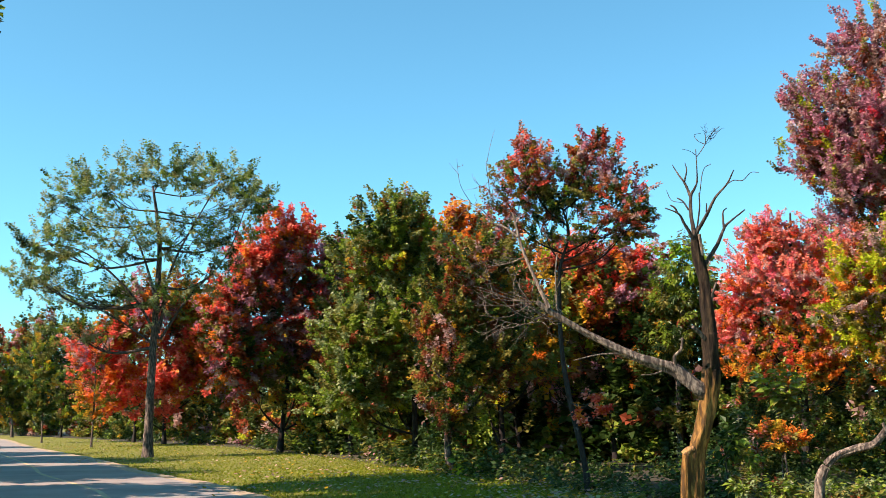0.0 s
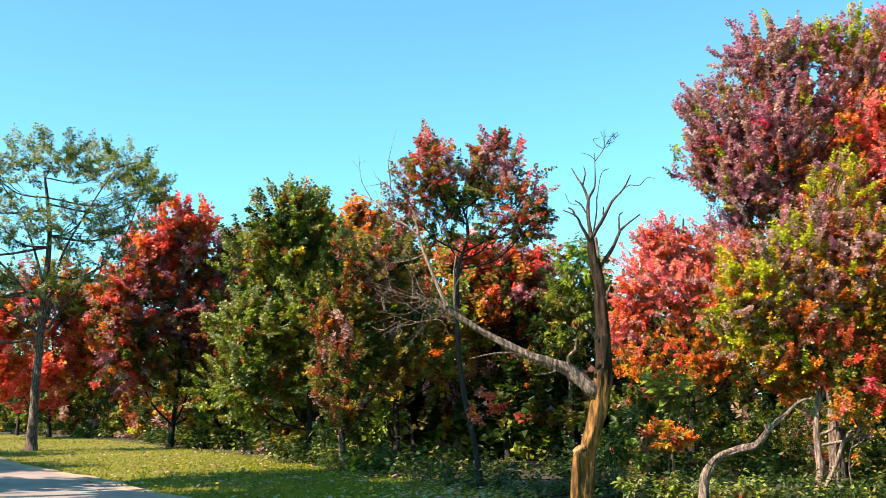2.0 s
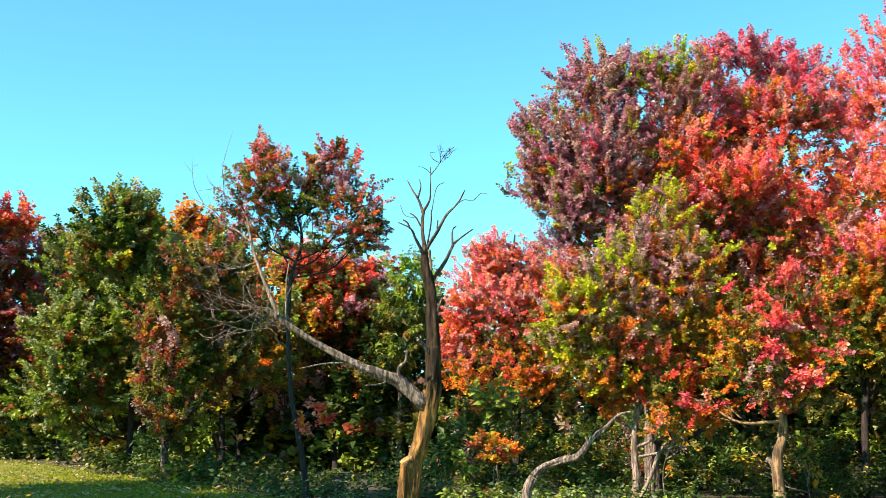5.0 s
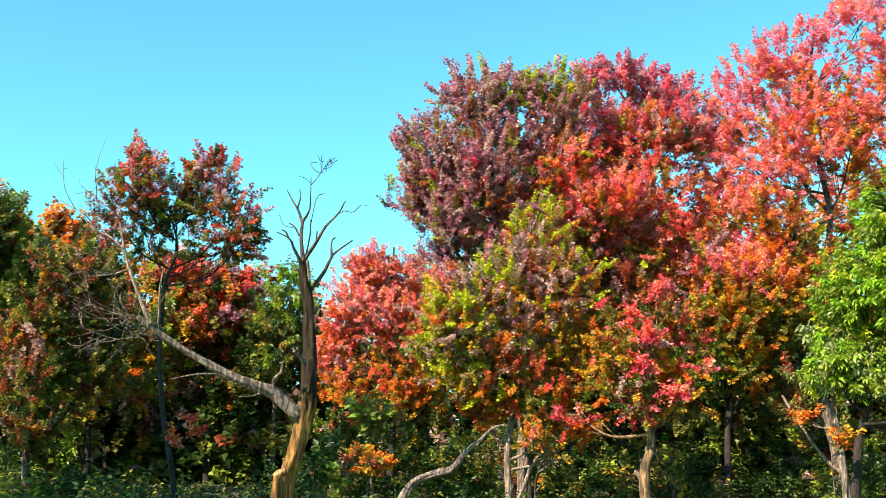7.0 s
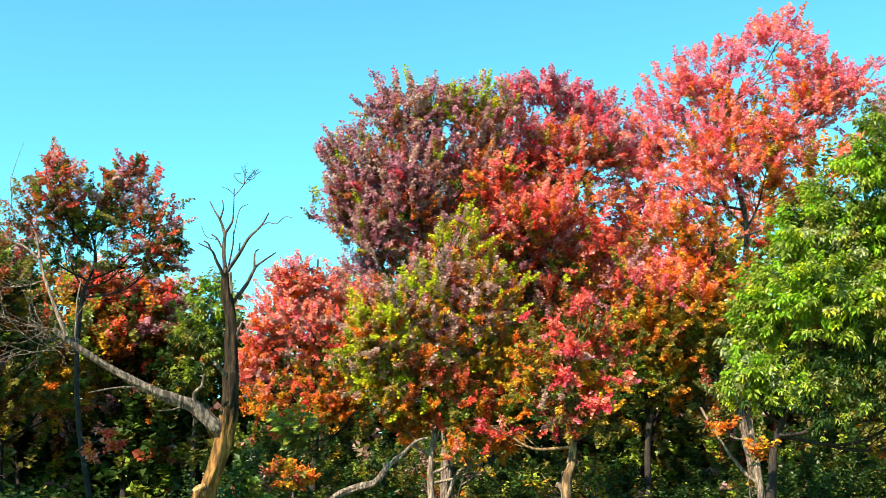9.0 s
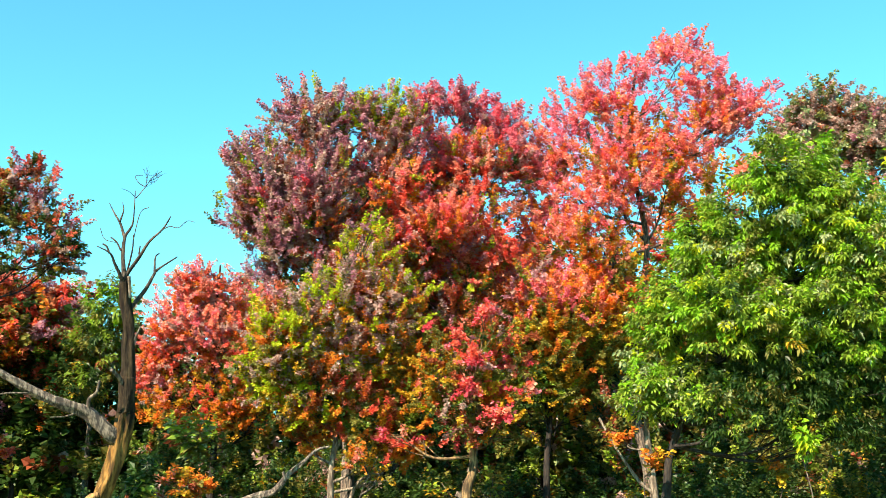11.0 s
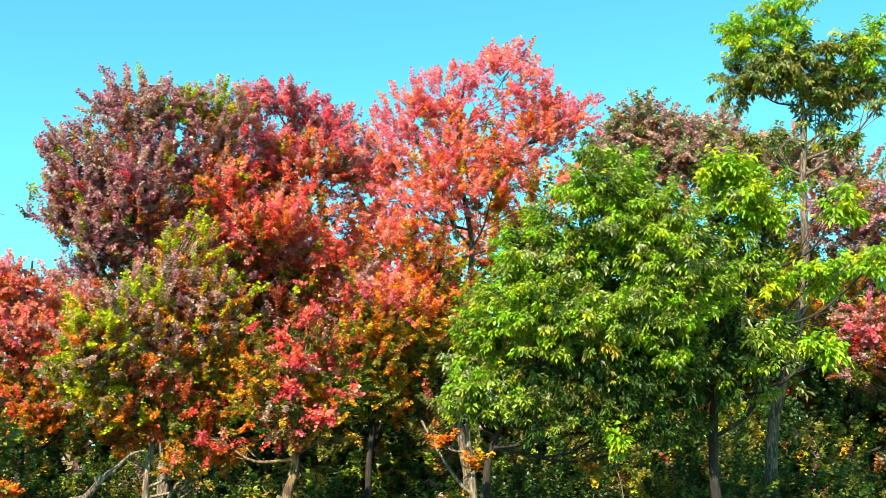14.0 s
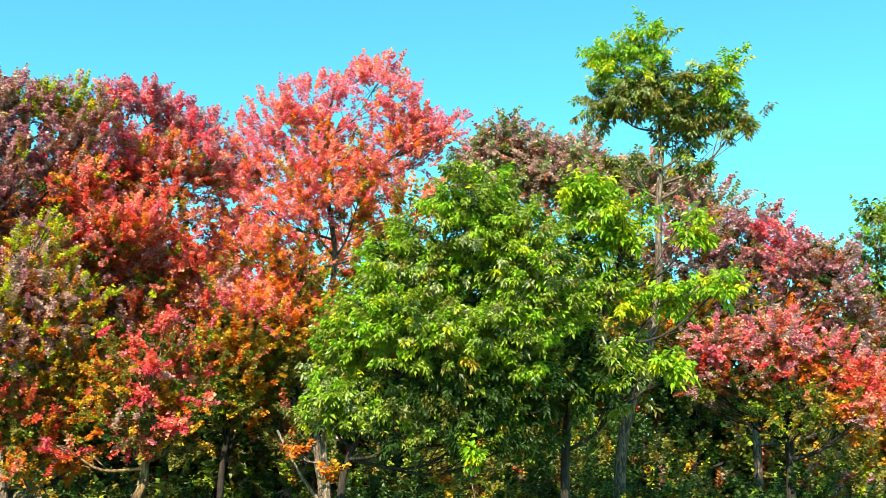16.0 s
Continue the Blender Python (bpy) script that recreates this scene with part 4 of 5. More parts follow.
# the lowest lobes take a darkened mix, painting the shade under the crown
tree("tree", "spreading many-stemmed green tree with drooping lance leaves", 12.83, 14.69, [
    (2.33, -0.57, 6.44, 0.87, 0.81, "lance_green", 1.45), (1.13, -0.03, 5.48, 0.92, 0.81, "lance_green", 1.45),
    (2.36, 0.42, 5.22, 1.12, 0.81, "lance_green", 1.45), (3.39, -0.53, 5.66, 0.92, 0.92, "lance_green", 1.45),
    (0.41, 0.22, 4.38, 0.92, 0.71, "lance_green", 1.45), (1.56, -0.62, 4.15, 1.12, 0.81, "lance_green", 1.45),
    (2.76, -0.2, 3.92, 1.12, 0.81, "lance_green", 1.45), (0.09, 0.31, 3.38, 0.61, 0.51, "lance_green", 1.3),
    (-0.12, -0.15, 2.64, 0.61, 0.41, "lance_green", 1.16), (0.66, 0.12, 2.88, 0.51, 0.41, "lance_green", 1.16),
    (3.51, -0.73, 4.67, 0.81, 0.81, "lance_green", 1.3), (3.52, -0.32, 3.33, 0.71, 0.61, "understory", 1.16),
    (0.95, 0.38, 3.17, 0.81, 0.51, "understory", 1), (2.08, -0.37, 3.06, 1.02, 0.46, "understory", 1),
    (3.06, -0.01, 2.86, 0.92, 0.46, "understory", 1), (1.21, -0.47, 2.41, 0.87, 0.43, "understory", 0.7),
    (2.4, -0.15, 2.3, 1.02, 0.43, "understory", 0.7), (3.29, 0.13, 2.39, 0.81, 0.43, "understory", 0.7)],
    lean=[(0.12, -0, 1.09), (0.24, -0, 1.91), (0.76, -0.01, 2.98), (1.66, -0.07, 4.15)], seed=27, low_part=0.8, kind="lance", r=0.09, bark=BARK_DARK_SHADED, up=0.15, ragged=0.3, branches=12, leaf_parts=140, stems=[([(-0.04, -0, 0.29), (-0.07, -0, 1.04), (-0.15, -0, 1.71), (-0.18, -0, 2.39), (0.04, -0, 3.38)], 0.08, 0.04, BARK_PALE), ([(-0.03, -0, 0.66), (-0.07, -0, 1.04), (-0.35, -0, 1.32), (-0.68, -0.01, 1.8), (-1.01, -0.03, 2.39)], 0.04, 0.02, BARK_PALE)], scale=0.86, density=1.0)
tree("tree", "greyish mauve tree standing behind the green one", 26.44, 21.37, [
    (-0.71, -0.5, 12.28, 0.98, 0.89, "mauve", 1.22), (0.58, -0, 11.69, 1.24, 0.98, "mauve", 1.22),
    (-1.81, 0.48, 11.32, 1.06, 0.89, "mauve", 1.08), (0.03, -0.4, 10.9, 1.6, 1.06, "mauve", 1.22),
    (2.04, 0.16, 11.85, 0.89, 0.89, "mauve", 1.08), (5.51, -1.07, 9.81, 1.24, 1.06, "mauve", 1.08),
    (4.24, -0.27, 10.79, 1.51, 0.98, "mauve", 1.1), (3.28, 0.37, 11.05, 1.06, 0.8, "mauve", 1),
    (1.3, -0.38, 11.11, 1.42, 0.98, "mauve", 1.1), (-1.26, 0.22, 11.7, 0.98, 0.89, "mauve", 1),
    (2.19, -0.78, 9.92, 1.42, 1.06, "mauve", 0.94)],
    lean=[], seed=28, up=0.2, ragged=0.2, r=0.16, scale=1.5)
tree("tree", "tall tree with a bare upper trunk and high green crown", 19.04, 12.9, [
    (0.78, -0.28, 11, 0.54, 0.54, "lance_bright", 0.94), (-0.09, -0, 10.79, 0.58, 0.41, "lance_bright", 1.22),
    (-0.05, 0.37, 9.86, 0.74, 0.6, "lance_dull", 1.22), (0.93, -0.21, 9.87, 0.78, 0.66, "lance_dull", 1.22),
    (2, 0.14, 9.48, 0.9, 0.54, "lance_dull", 1.22), (2.38, -0.36, 10.22, 0.48, 0.5, "lance_bright", 0.94),
    (2.69, -0.16, 9.17, 0.54, 0.34, "lance_dull", 1.08), (1.39, 0.32, 8.94, 0.72, 0.48, "lance_dull", 0.81),
    (0.28, -0.15, 8.22, 0.58, 0.36, "lance_dull", 0.94), (1.72, 0.04, 8.28, 0.41, 0.31, "tree_green", 0.81)],
    lean=[(0.03, -0, 2.18), (0.54, -0.01, 3.93), (0.87, -0.02, 5.47), (0.92, -0.02, 7.19), (1.02, -0.02, 8.7)], seed=29, kind="lance", r=0.13, up=0.1, ragged=0.36, trunk_top=10.13, bark=BARK, scale=0.9)
# one low lobe has the darkened mix: shade as leaf colour
tree("tree", "bright yellow-green leafy tree below the tall crown", 16.45, 12.23, [
    (0.33, -0.3, 6.9, 0.59, 0.48, "lance_bright", 1.25), (1.02, -0.03, 6.38, 0.56, 0.53, "lance_bright", 1.12),
    (0.58, 0.31, 5.95, 0.64, 0.53, "lance_green", 0.8), (2.4, -0.22, 6.2, 0.3, 0.39, "lance_bright", 1.12),
    (1.93, 0.05, 5.1, 0.56, 0.43, "lance_bright", 1.12), (2.85, -0.42, 5.18, 0.45, 0.26, "lance_bright", 1),
    (1.81, -0.08, 3.67, 0.48, 0.3, "lance_bright", 1.12), (0.56, 0.47, 4.64, 0.96, 0.86, "lance_green", 0.8),
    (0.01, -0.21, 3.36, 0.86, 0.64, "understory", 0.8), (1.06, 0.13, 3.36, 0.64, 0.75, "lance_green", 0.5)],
    lean=[(-0.1, -0, 2.11), (0.23, -0, 3.78), (0.78, -0.01, 5.07)], seed=30, kind="lance", r=0.1, up=0.1, ragged=0.38, bark=BARK_DARK_SHADED, leaf_parts=90, scale=1.15)
tree("tree", "dusky purple tree with pink-red upper sprigs", 27.54, 14.22, [
    (-1.43, -0.52, 8.47, 0.97, 0.89, "dusky", 0.9), (1.74, -0.05, 7.67, 0.97, 0.81, "dusky", 0.9),
    (-0.36, 0.48, 8.09, 0.97, 0.97, "dusky", 0.9), (1.01, -0.22, 8.03, 0.81, 0.65, "magenta", 0.9),
    (1.12, 0.26, 7.19, 1.13, 0.97, "dusky", 0.9), (2.28, -0.49, 6.98, 0.81, 0.97, "dusky", 0.8),
    (-0.86, -0.01, 6.94, 0.97, 0.97, "dusky", 0.9), (0.29, 0.4, 8.88, 0.81, 0.65, "dusky", 0.8),
    (-3.0, 0.3, 7.6, 1.1, 1.0, "understory_gold", 0.9), (-2.8, 0.2, 6.0, 1.2, 1.0, "golden", 0.9), (2.9, -0.2, 5.6, 1.1, 1.1, "dusky", 0.9), (3.0, -0.2, 4.2, 1.1, 0.9, "dark_red", 0.8)],
    lean=[], seed=31, r=0.14, scale=1.2)
tree("tree", "maple with pink-red leaf sprays and a dark trunk", 22.49, 10.91, [
    (-1.37, -0.46, 4.65, 0.85, 0.52, "pink_spray", 0.9), (-0.15, -0, 4.75, 0.91, 0.59, "pink_spray", 0.9),
    (1.01, 0.37, 4.35, 0.78, 0.59, "pink_spray", 0.8), (-0.66, -0.27, 4.01, 1.04, 0.59, "dark_red", 0.8),
    (0.4, 0.23, 3.84, 0.91, 0.52, "coral_low", 0.7), (1.75, -0.39, 3.45, 0.65, 0.78, "scarlet", 0.7),
    (1.33, -0.04, 3.95, 0.65, 0.52, "dark_red", 0.8), (-1.06, 0.5, 3.3, 1.04, 0.52, "dark_mixed", 0.7),
    (0.12, -0.26, 3.05, 1.04, 0.52, "understory_gold", 0.7), (1.27, 0.16, 2.98, 0.78, 0.52, "coral_low", 0.7),
    (-1.76, -0.39, 3.99, 0.65, 0.52, "dark_red", 0.7)],
    lean=[(0.05, -0, 2.5), (-0.09, -0, 3.6)], seed=32, r=0.11, bark=BARK_DARK_SHADED, up=0.2, ragged=0.36, scale=0.92, density=1.1)
tree("tree", "fresh green tree farther along the wood", 37.21, 14.67, [
    (0.5, -0.53, 10.26, 1.04, 1.15, "lance_green", 0.9), (0.21, -0, 8.67, 1.15, 1.04, "tree_green", 0.9),
    (0.84, 0.62, 7.25, 1.25, 1.46, "tree_green", 0.9), (0.2, -0.31, 5.71, 1.25, 1.25, "understory", 0.9)],
    lean=[], seed=33, kind="lance", scale=1.5, r=0.14)
tree("tree", "large roadside tree reaching a leafy twig into view", -13.13, 23.59, [
    (1.79, -0.62, 10.88, 1.13, 1.13, "tree_green", 1.3), (0.19, -0, 11.98, 1.83, 1.83, "tree_green", 1.6),
    (-1.29, 1.03, 12.24, 2.11, 2.11, "tree_green", 1.6), (-2.54, -0.58, 10.62, 1.83, 1.83, "tree_green", 1.6),
    (0.53, 0.42, 10.14, 1.69, 1.41, "tree_green", 1.4), (-0.82, -0.86, 10.18, 1.69, 1.41, "tree_green", 1.4),
    (2.38, -0.14, 10.9, 0.2, 0.16, "tree_green", 1.2), (2.05, 0.08, 10.8, 0.37, 0.25, "tree_green", 1)],
    lean=[], seed=34, kind="broad_far", r=0.3, scale=1.6)
# added out of view: this crown only casts shade on the wood's edge
tree("tree", "unseen tall roadside tree added to shade the undergrowth", -12.6, 18.2, [
    (-0.87, -1.43, 12.77, 2.82, 2.16, "tree_green", 1.7), (-1.59, -0.07, 11.55, 2.44, 2.07, "tree_green", 1.7),
    (-0.06, 1.13, 12.36, 2.25, 2.07, "tree_green", 1.7), (-1.04, -0.69, 14.96, 2.63, 2.25, "tree_green", 1.6),
    (-1.89, 0.46, 13.73, 2.25, 2.07, "tree_green", 1.5), (-0.23, -1.03, 14.78, 2.07, 1.88, "tree_green", 1.5)],
    lean=[], seed=35, kind="broad_far", r=0.3, scale=2.4)
# second unseen tree, added to shade the ground behind the dead tree
tree("tree", "unseen tall roadside tree added to shade the undergrowth", -10.6, 16.6, [
    (-0.87, -1.43, 10.27, 2.82, 2.16, "tree_green", 1.7), (-1.59, -0.07, 9.05, 2.44, 2.07, "tree_green", 1.7),
    (-0.06, 1.13, 9.86, 2.25, 2.07, "tree_green", 1.7), (-1.04, -0.69, 12.46, 2.63, 2.25, "tree_green", 1.6),
    (-1.89, 0.46, 11.23, 2.25, 2.07, "tree_green", 1.5), (-0.23, -1.03, 12.28, 2.07, 1.88, "tree_green", 1.5)],
    lean=[], seed=59, kind="broad_far", r=0.3, scale=2.4)
tree("tree", "roadside tree shading the road", -24.61, 41.38, [
    (-0.44, -2, 6.71, 3.99, 2.58, "tree_green", 2.2), (-1.85, -0.04, 5.06, 3.05, 2.11, "tree_green", 2.2),
    (1.17, 1.39, 5.17, 2.82, 2.11, "tree_green", 2.2), (-0.56, -0.65, 8.36, 2.58, 1.88, "tree_green", 2)],
    lean=[], seed=36, kind="broad_far", r=0.2, scale=3.1)
tree("tree", "roadside tree shading the road", -29.29, 49.00, [
    (-0.44, -1.83, 6.58, 3.66, 2.54, "tree_green", 2.2), (-1.67, -0.03, 5.3, 2.82, 1.97, "tree_green", 1.7),
    (0.96, 0.98, 5.38, 1.97, 1.69, "tree_green", 1.7), (-0.56, -0.5, 8.27, 1.97, 1.69, "tree_green", 1.5)],
    lean=[], seed=37, kind="broad_far", r=0.2, scale=3.1)
tree("tree", "roadside tree shading the far road", -36.30, 61.34, [
    (-0.51, -1.78, 7.23, 3.55, 2.48, "tree_green", 1.7), (-1.52, -0.02, 5.4, 2.48, 1.77, "tree_green", 1.7),
    (1.05, 1.23, 5.46, 2.48, 1.77, "tree_green", 1.7)],
    lean=[], seed=38, kind="broad_far", r=0.2, scale=3.1)
tree("tree", "roadside tree shading the near road", -19.70, 32.26, [
    (-0.54, -1.83, 6.34, 3.65, 2.56, "tree_green", 2.2), (-1.81, -0.05, 5, 2.74, 2.01, "tree_green", 2.2),
    (0.89, 1.18, 4.82, 2.37, 1.83, "tree_green", 2.2)],
    lean=[], seed=39, kind="broad_far", r=0.2, scale=3.1)
tree("tree", "dark red maple filling the wood behind", 15.73, 30.14, [
    (-1.93, -0.85, 9.25, 1.6, 1.24, "dark_red", 0.8), (-0.12, -0, 9.8, 1.42, 1.6, "scarlet", 0.8),
    (1.48, 0.77, 9.22, 1.6, 1.6, "scarlet", 0.8), (-0.85, -0.41, 7.38, 1.6, 1.42, "coral_low", 0.8),
    (1.27, 0.38, 7, 1.6, 1.42, "coral_low", 0.8), (3.02, -0.93, 7.33, 1.6, 1.42, "scarlet", 0.8),
    (-0.15, -0, 5.4, 2.13, 1.24, "golden", 0.7), (3.31, 0.64, 5.39, 1.6, 1.24, "golden", 0.7)],
    lean=[], seed=40, kind="broad_far", r=0.2, scale=1.3, bark=BARK_DARK_SHADED)
tree("tree", "orange-gold maple filling the wood behind", 22.03, 27.2, [
    (-1.89, -0.87, 7.94, 1.64, 1.46, "coral_low", 0.8), (0.29, -0, 7.35, 1.64, 1.46, "golden", 0.8),
    (1.94, 0.68, 8.8, 1.46, 1.46, "coral_low", 0.7), (-1.37, -0.48, 5.53, 1.83, 1.28, "golden", 0.8),
    (0.77, 0.45, 5.16, 1.83, 1.28, "golden", 0.8), (3.22, -0.88, 10.09, 1.46, 1.28, "coral_low", 0.7)],
    lean=[], seed=41, kind="broad_far", r=0.18, scale=1.3, bark=BARK_DARK_SHADED)
tree("tree", "olive tree filling the wood behind", 30.61, 18.94, [
    (-1.51, -0.88, 7.35, 1.69, 1.5, "understory_gold", 0.8), (0.48, -0, 6.57, 1.69, 1.5, "golden", 0.8),
    (2.07, 0.79, 6.13, 1.69, 1.32, "dark_mixed", 0.8), (-0.28, -0.52, 5.24, 2.07, 1.32, "understory", 0.8),
    (4.32, 0.21, 6.08, 1.88, 1.32, "dark_red", 0.8)],
    lean=[], seed=42, kind="broad_far", r=0.18, scale=1.3, bark=BARK_DARK_SHADED)
tree("tree", "slim young tree with yellow-green leaves on the grass", -29.15, 79.85, [
    (-0.38, -0.78, 5.42, 1.55, 2, "understory_gold", 0.8), (-0.08, -0, 2.95, 1.42, 1.55, "understory", 0.8),
    (-0.54, 0.49, 7.48, 0.98, 1.15, "understory_gold", 0.7)],
    lean=[], seed=43, kind="broad_far", r=0.06)
tree("tree", "slim young tree with rusty leaves on the grass", -20.72, 64.77, [
    (-0.29, -0.6, 5, 1.21, 1.6, "red_brown", 0.7), (0.01, -0, 2.83, 1.28, 1.24, "golden", 0.7),
    (-0.61, 0.42, 6.67, 0.85, 0.92, "dark_mixed", 0.6)],
    lean=[], seed=44, kind="broad_far", r=0.06)
tree("tree", "distant green roadside tree", -41.99, 107.06, [
    (-0.38, -1.2, 6.75, 2.4, 2.4, "tree_green", 0.9), (-0.76, -0, 4, 2.7, 2.4, "understory_gold", 0.9),
    (0.76, 1.2, 4.54, 2.4, 2.4, "understory", 0.9)],
    lean=[], seed=45, kind="broad_far", r=0.14, scale=1.8)
tree("tree", "distant brown and green tree at the end of the wood", -43.55, 117.17, [
    (0.6, -1.8, 10.87, 3.59, 2.48, "dark_mixed", 0.9), (-2.76, -0.03, 9.61, 2.94, 2.35, "red_brown", 0.9),
    (-0.36, 2.94, 6.61, 5.87, 3.91, "dark_mixed", 0.9), (3.03, -0.85, 7.84, 3.26, 4.57, "understory", 0.9),
    (-5.98, 0.84, 7.18, 3.91, 3.91, "red_brown", 0.9)],
    lean=[], seed=46, kind="broad_far", r=0.2, scale=2.3)
tree("shrub", "shrub with large pale green leaves", 7.48, 23.86, [
    (-0.01, -0.17, 1.87, 0.34, 0.39, "pale_green", 0.8), (-0.28, -0, 2.2, 0.26, 0.26, "pale_green", 0.6)],
    lean=[], seed=47, kind="small", r=0.03, scale=1.2, category="shrub")
tree("shrub", "low shrub turning orange in the shade", 7.11, 22.92, [
    (0.02, -0.21, 1.02, 0.43, 0.28, "orange", 1), (-0.29, -0, 1.15, 0.28, 0.23, "coral_low", 0.8)],
    lean=[], seed=48, kind="broad", r=0.025, category="shrub")
tree("shrub", "yellow-green shrub in the undergrowth", 7.47, 25.94, [
    (0, -0.24, 1.57, 0.48, 0.51, "understory", 0.8), (-0.35, -0, 1.9, 0.31, 0.34, "dark_mixed", 0.6)],
    lean=[], seed=49, kind="broad", r=0.03, category="shrub")
tree("shrub", "fresh bright green sapling in the undergrowth", 14.21, 12.61, [
    (0, -0.11, 2, 0.22, 0.26, "lance_bright", 0.9)],
    lean=[], seed=50, kind="lance", r=0.02, category="shrub")
tree("shrub", "yellowing low shrub in the undergrowth", 14.64, 13.63, [
    (0, -0.16, 1.59, 0.31, 0.27, "golden", 0.8)],
    lean=[], seed=51, kind="broad", r=0.02, category="shrub")
tree("shrub", "twig of bright orange leaves", 12.45, 14.35, [
    (0.01, -0.06, 1.65, 0.13, 0.12, "orange", 1), (-0.61, -0.01, 2.04, 0.12, 0.1, "orange", 1)],
    lean=[], seed=52, kind="broad", r=0.018, category="shrub")
tree("shrub", "green leafy shrub beside the dead tree, darkened for shade", 5.45, 21.31, [
    (0.02, -0.23, 1.08, 0.46, 0.41, "understory", 1)],
    lean=[], seed=53, kind="small", r=0.025, category="shrub")
tree("shrub", "orange-leaved low branches under the maple", 9.41, 19.33, [
    (0, -0.2, 1.68, 0.4, 0.22, "coral_low", 0.7), (0.33, -0, 1.36, 0.29, 0.18, "golden", 0.6),
    (0.11, 0.08, 0.93, 0.16, 0.22, "golden", 0.6)],
    lean=[], seed=54, kind="broad", r=0.02, category="shrub")
tree("shrub", "sunlit green shrub under the maples", 12.48, 19.32, [
    (-0.94, -0.38, 0.92, 0.72, 0.36, "understory_gold", 0.9), (-0.01, -0, 1.05, 0.48, 0.43, "understory_gold", 0.8)],
    lean=[], seed=55, kind="herb", r=0.02, category="shrub")
tree("shrub", "weedy shrub at the grass edge", 0.43, 30.5, [
    (-0, -0.22, 0.26, 0.45, 0.41, "understory_gold", 0.9), (-0.43, -0, 0.05, 0.32, 0.22, "understory_gold", 0.8)],
    lean=[], seed=56, kind="herb", r=0.02, scale=1.3, category="shrub")
tree("shrub", "low plant with pale green leaves on the shade-darkened soil", 5.61, 18.47, [
    (0, -0.05, 0.3, 0.30, 0.2, "pale_green", 1.3)],
    lean=[], seed=60, kind="small", r=0.012, scale=0.62, category="shrub")
tree("shrub", "low plant with pale green leaves on the shade-darkened soil", 6.12, 17.99, [
    (0, -0.05, 0.3, 0.24, 0.2, "pale_green", 1.3)],
    lean=[], seed=61, kind="small", r=0.012, scale=0.62, category="shrub")
tree("shrub", "low plant with pale green leaves on the shade-darkened soil", 6.90, 18.35, [
    (0, -0.05, 0.3, 0.27, 0.2, "pale_green", 1.3)],
    lean=[], seed=62, kind="small", r=0.012, scale=0.62, category="shrub")
tree("shrub", "low plant with pale green leaves on the shade-darkened soil", 5.19, 19.11, [
    (0, -0.05, 0.3, 0.21, 0.2, "pale_green", 1.3)],
    lean=[], seed=63, kind="small", r=0.012, scale=0.62, category="shrub")
tree("tree", "broad green roadside tree beside the road", -15.63, 22.47, [
    (-0.46, -1.22, 6.52, 2.43, 1.53, "tree_green", 2.2), (-0.98, -0.02, 5.8, 1.66, 1.28, "tree_green", 2),
    (0.23, 0.83, 5.95, 1.66, 1.28, "tree_green", 2)],
    lean=[], seed=57, kind="broad_far", r=0.2, scale=3.1)
tree("tree", "broad green roadside tree beside the road", -18.19, 28.58, [
    (-0.42, -1.05, 6.42, 2.1, 1.78, "tree_green", 2.2), (-1.04, -0.02, 5.66, 1.46, 1.29, "tree_green", 2),
    (0.28, 0.73, 5.77, 1.46, 1.29, "tree_green", 2)],
    lean=[], seed=58, kind="broad_far", r=0.2, scale=3.1)


def bare_tree(name, label, x, y):
    thing = new(name)
    thing.location = (x, y, 0)
    thing.rotation_euler = (0, 0, -math.atan2(x, y))
    return tagged(thing, label, "tree")


def dry_limb(role, parent, wood_kind, r0, r1, points, sides=12):
    w = Wood()
    w.limb(points, r0, r1, 20 if r0 > 0.05 else sides, 12 if r0 > 0.05 else 7, 0.2 if r0 < 0.05 else 0.34)
    return w.link(role, wood_kind, parent)


dead_tree_base = bare_tree("dead_tree", "leafless dead tree with tan peeling trunk and long side limb", 3.4, 15.12)
dry_limb("trunk", dead_tree_base, DEAD_TRUNK, 0.134, 0.096, [(-0.01, -0.00, -0.07), (0.00, -0.00, 0.46), (0.07, -0.00, 1.03), (0.18, -0.00, 1.39), (0.28, -0.00, 1.91), (0.32, -0.00, 2.32), (0.33, -0.00, 2.69)])
dry_limb("upper_trunk", dead_tree_base, DEAD_TRUNK, 0.099, 0.050, [(0.33, -0.00, 2.51), (0.33, -0.00, 2.80), (0.31, -0.00, 3.08), (0.28, -0.00, 3.48), (0.23, -0.00, 3.71), (0.19, -0.00, 4.02)])
dry_limb("stub", dead_tree_base, DEAD_TRUNK, 0.067, 0.053, [(-0.12, -0.12, -0.05), (-0.09, -0.12, 0.47), (-0.05, -0.12, 1.05)])
dry_limb("stub", dead_tree_base, DEAD_WOOD, 0.054, 0.035, [(-0.08, -0.12, 1.03), (-0.03, -0.12, 1.09), (0.05, -0.12, 1.12)])
side_limb = dry_limb("branch", dead_tree_base, DEAD_GREY, 0.098, 0.030, [(0.23, -0.00, 1.86), (0.12, -0.07, 1.94), (-0.19, -0.14, 2.18), (-0.46, -0.22, 2.29), (-0.73, -0.30, 2.39), (-1.24, -0.41, 2.65), (-1.62, -0.52, 2.88), (-1.99, -0.63, 3.14)])
dry_limb("branch", dead_tree_base, BARK_PALE, 0.030, 0.016, [(-1.82, -0.61, 3.05), (-2.00, -0.57, 3.44), (-2.19, -0.53, 3.91), (-2.32, -0.48, 4.43)])
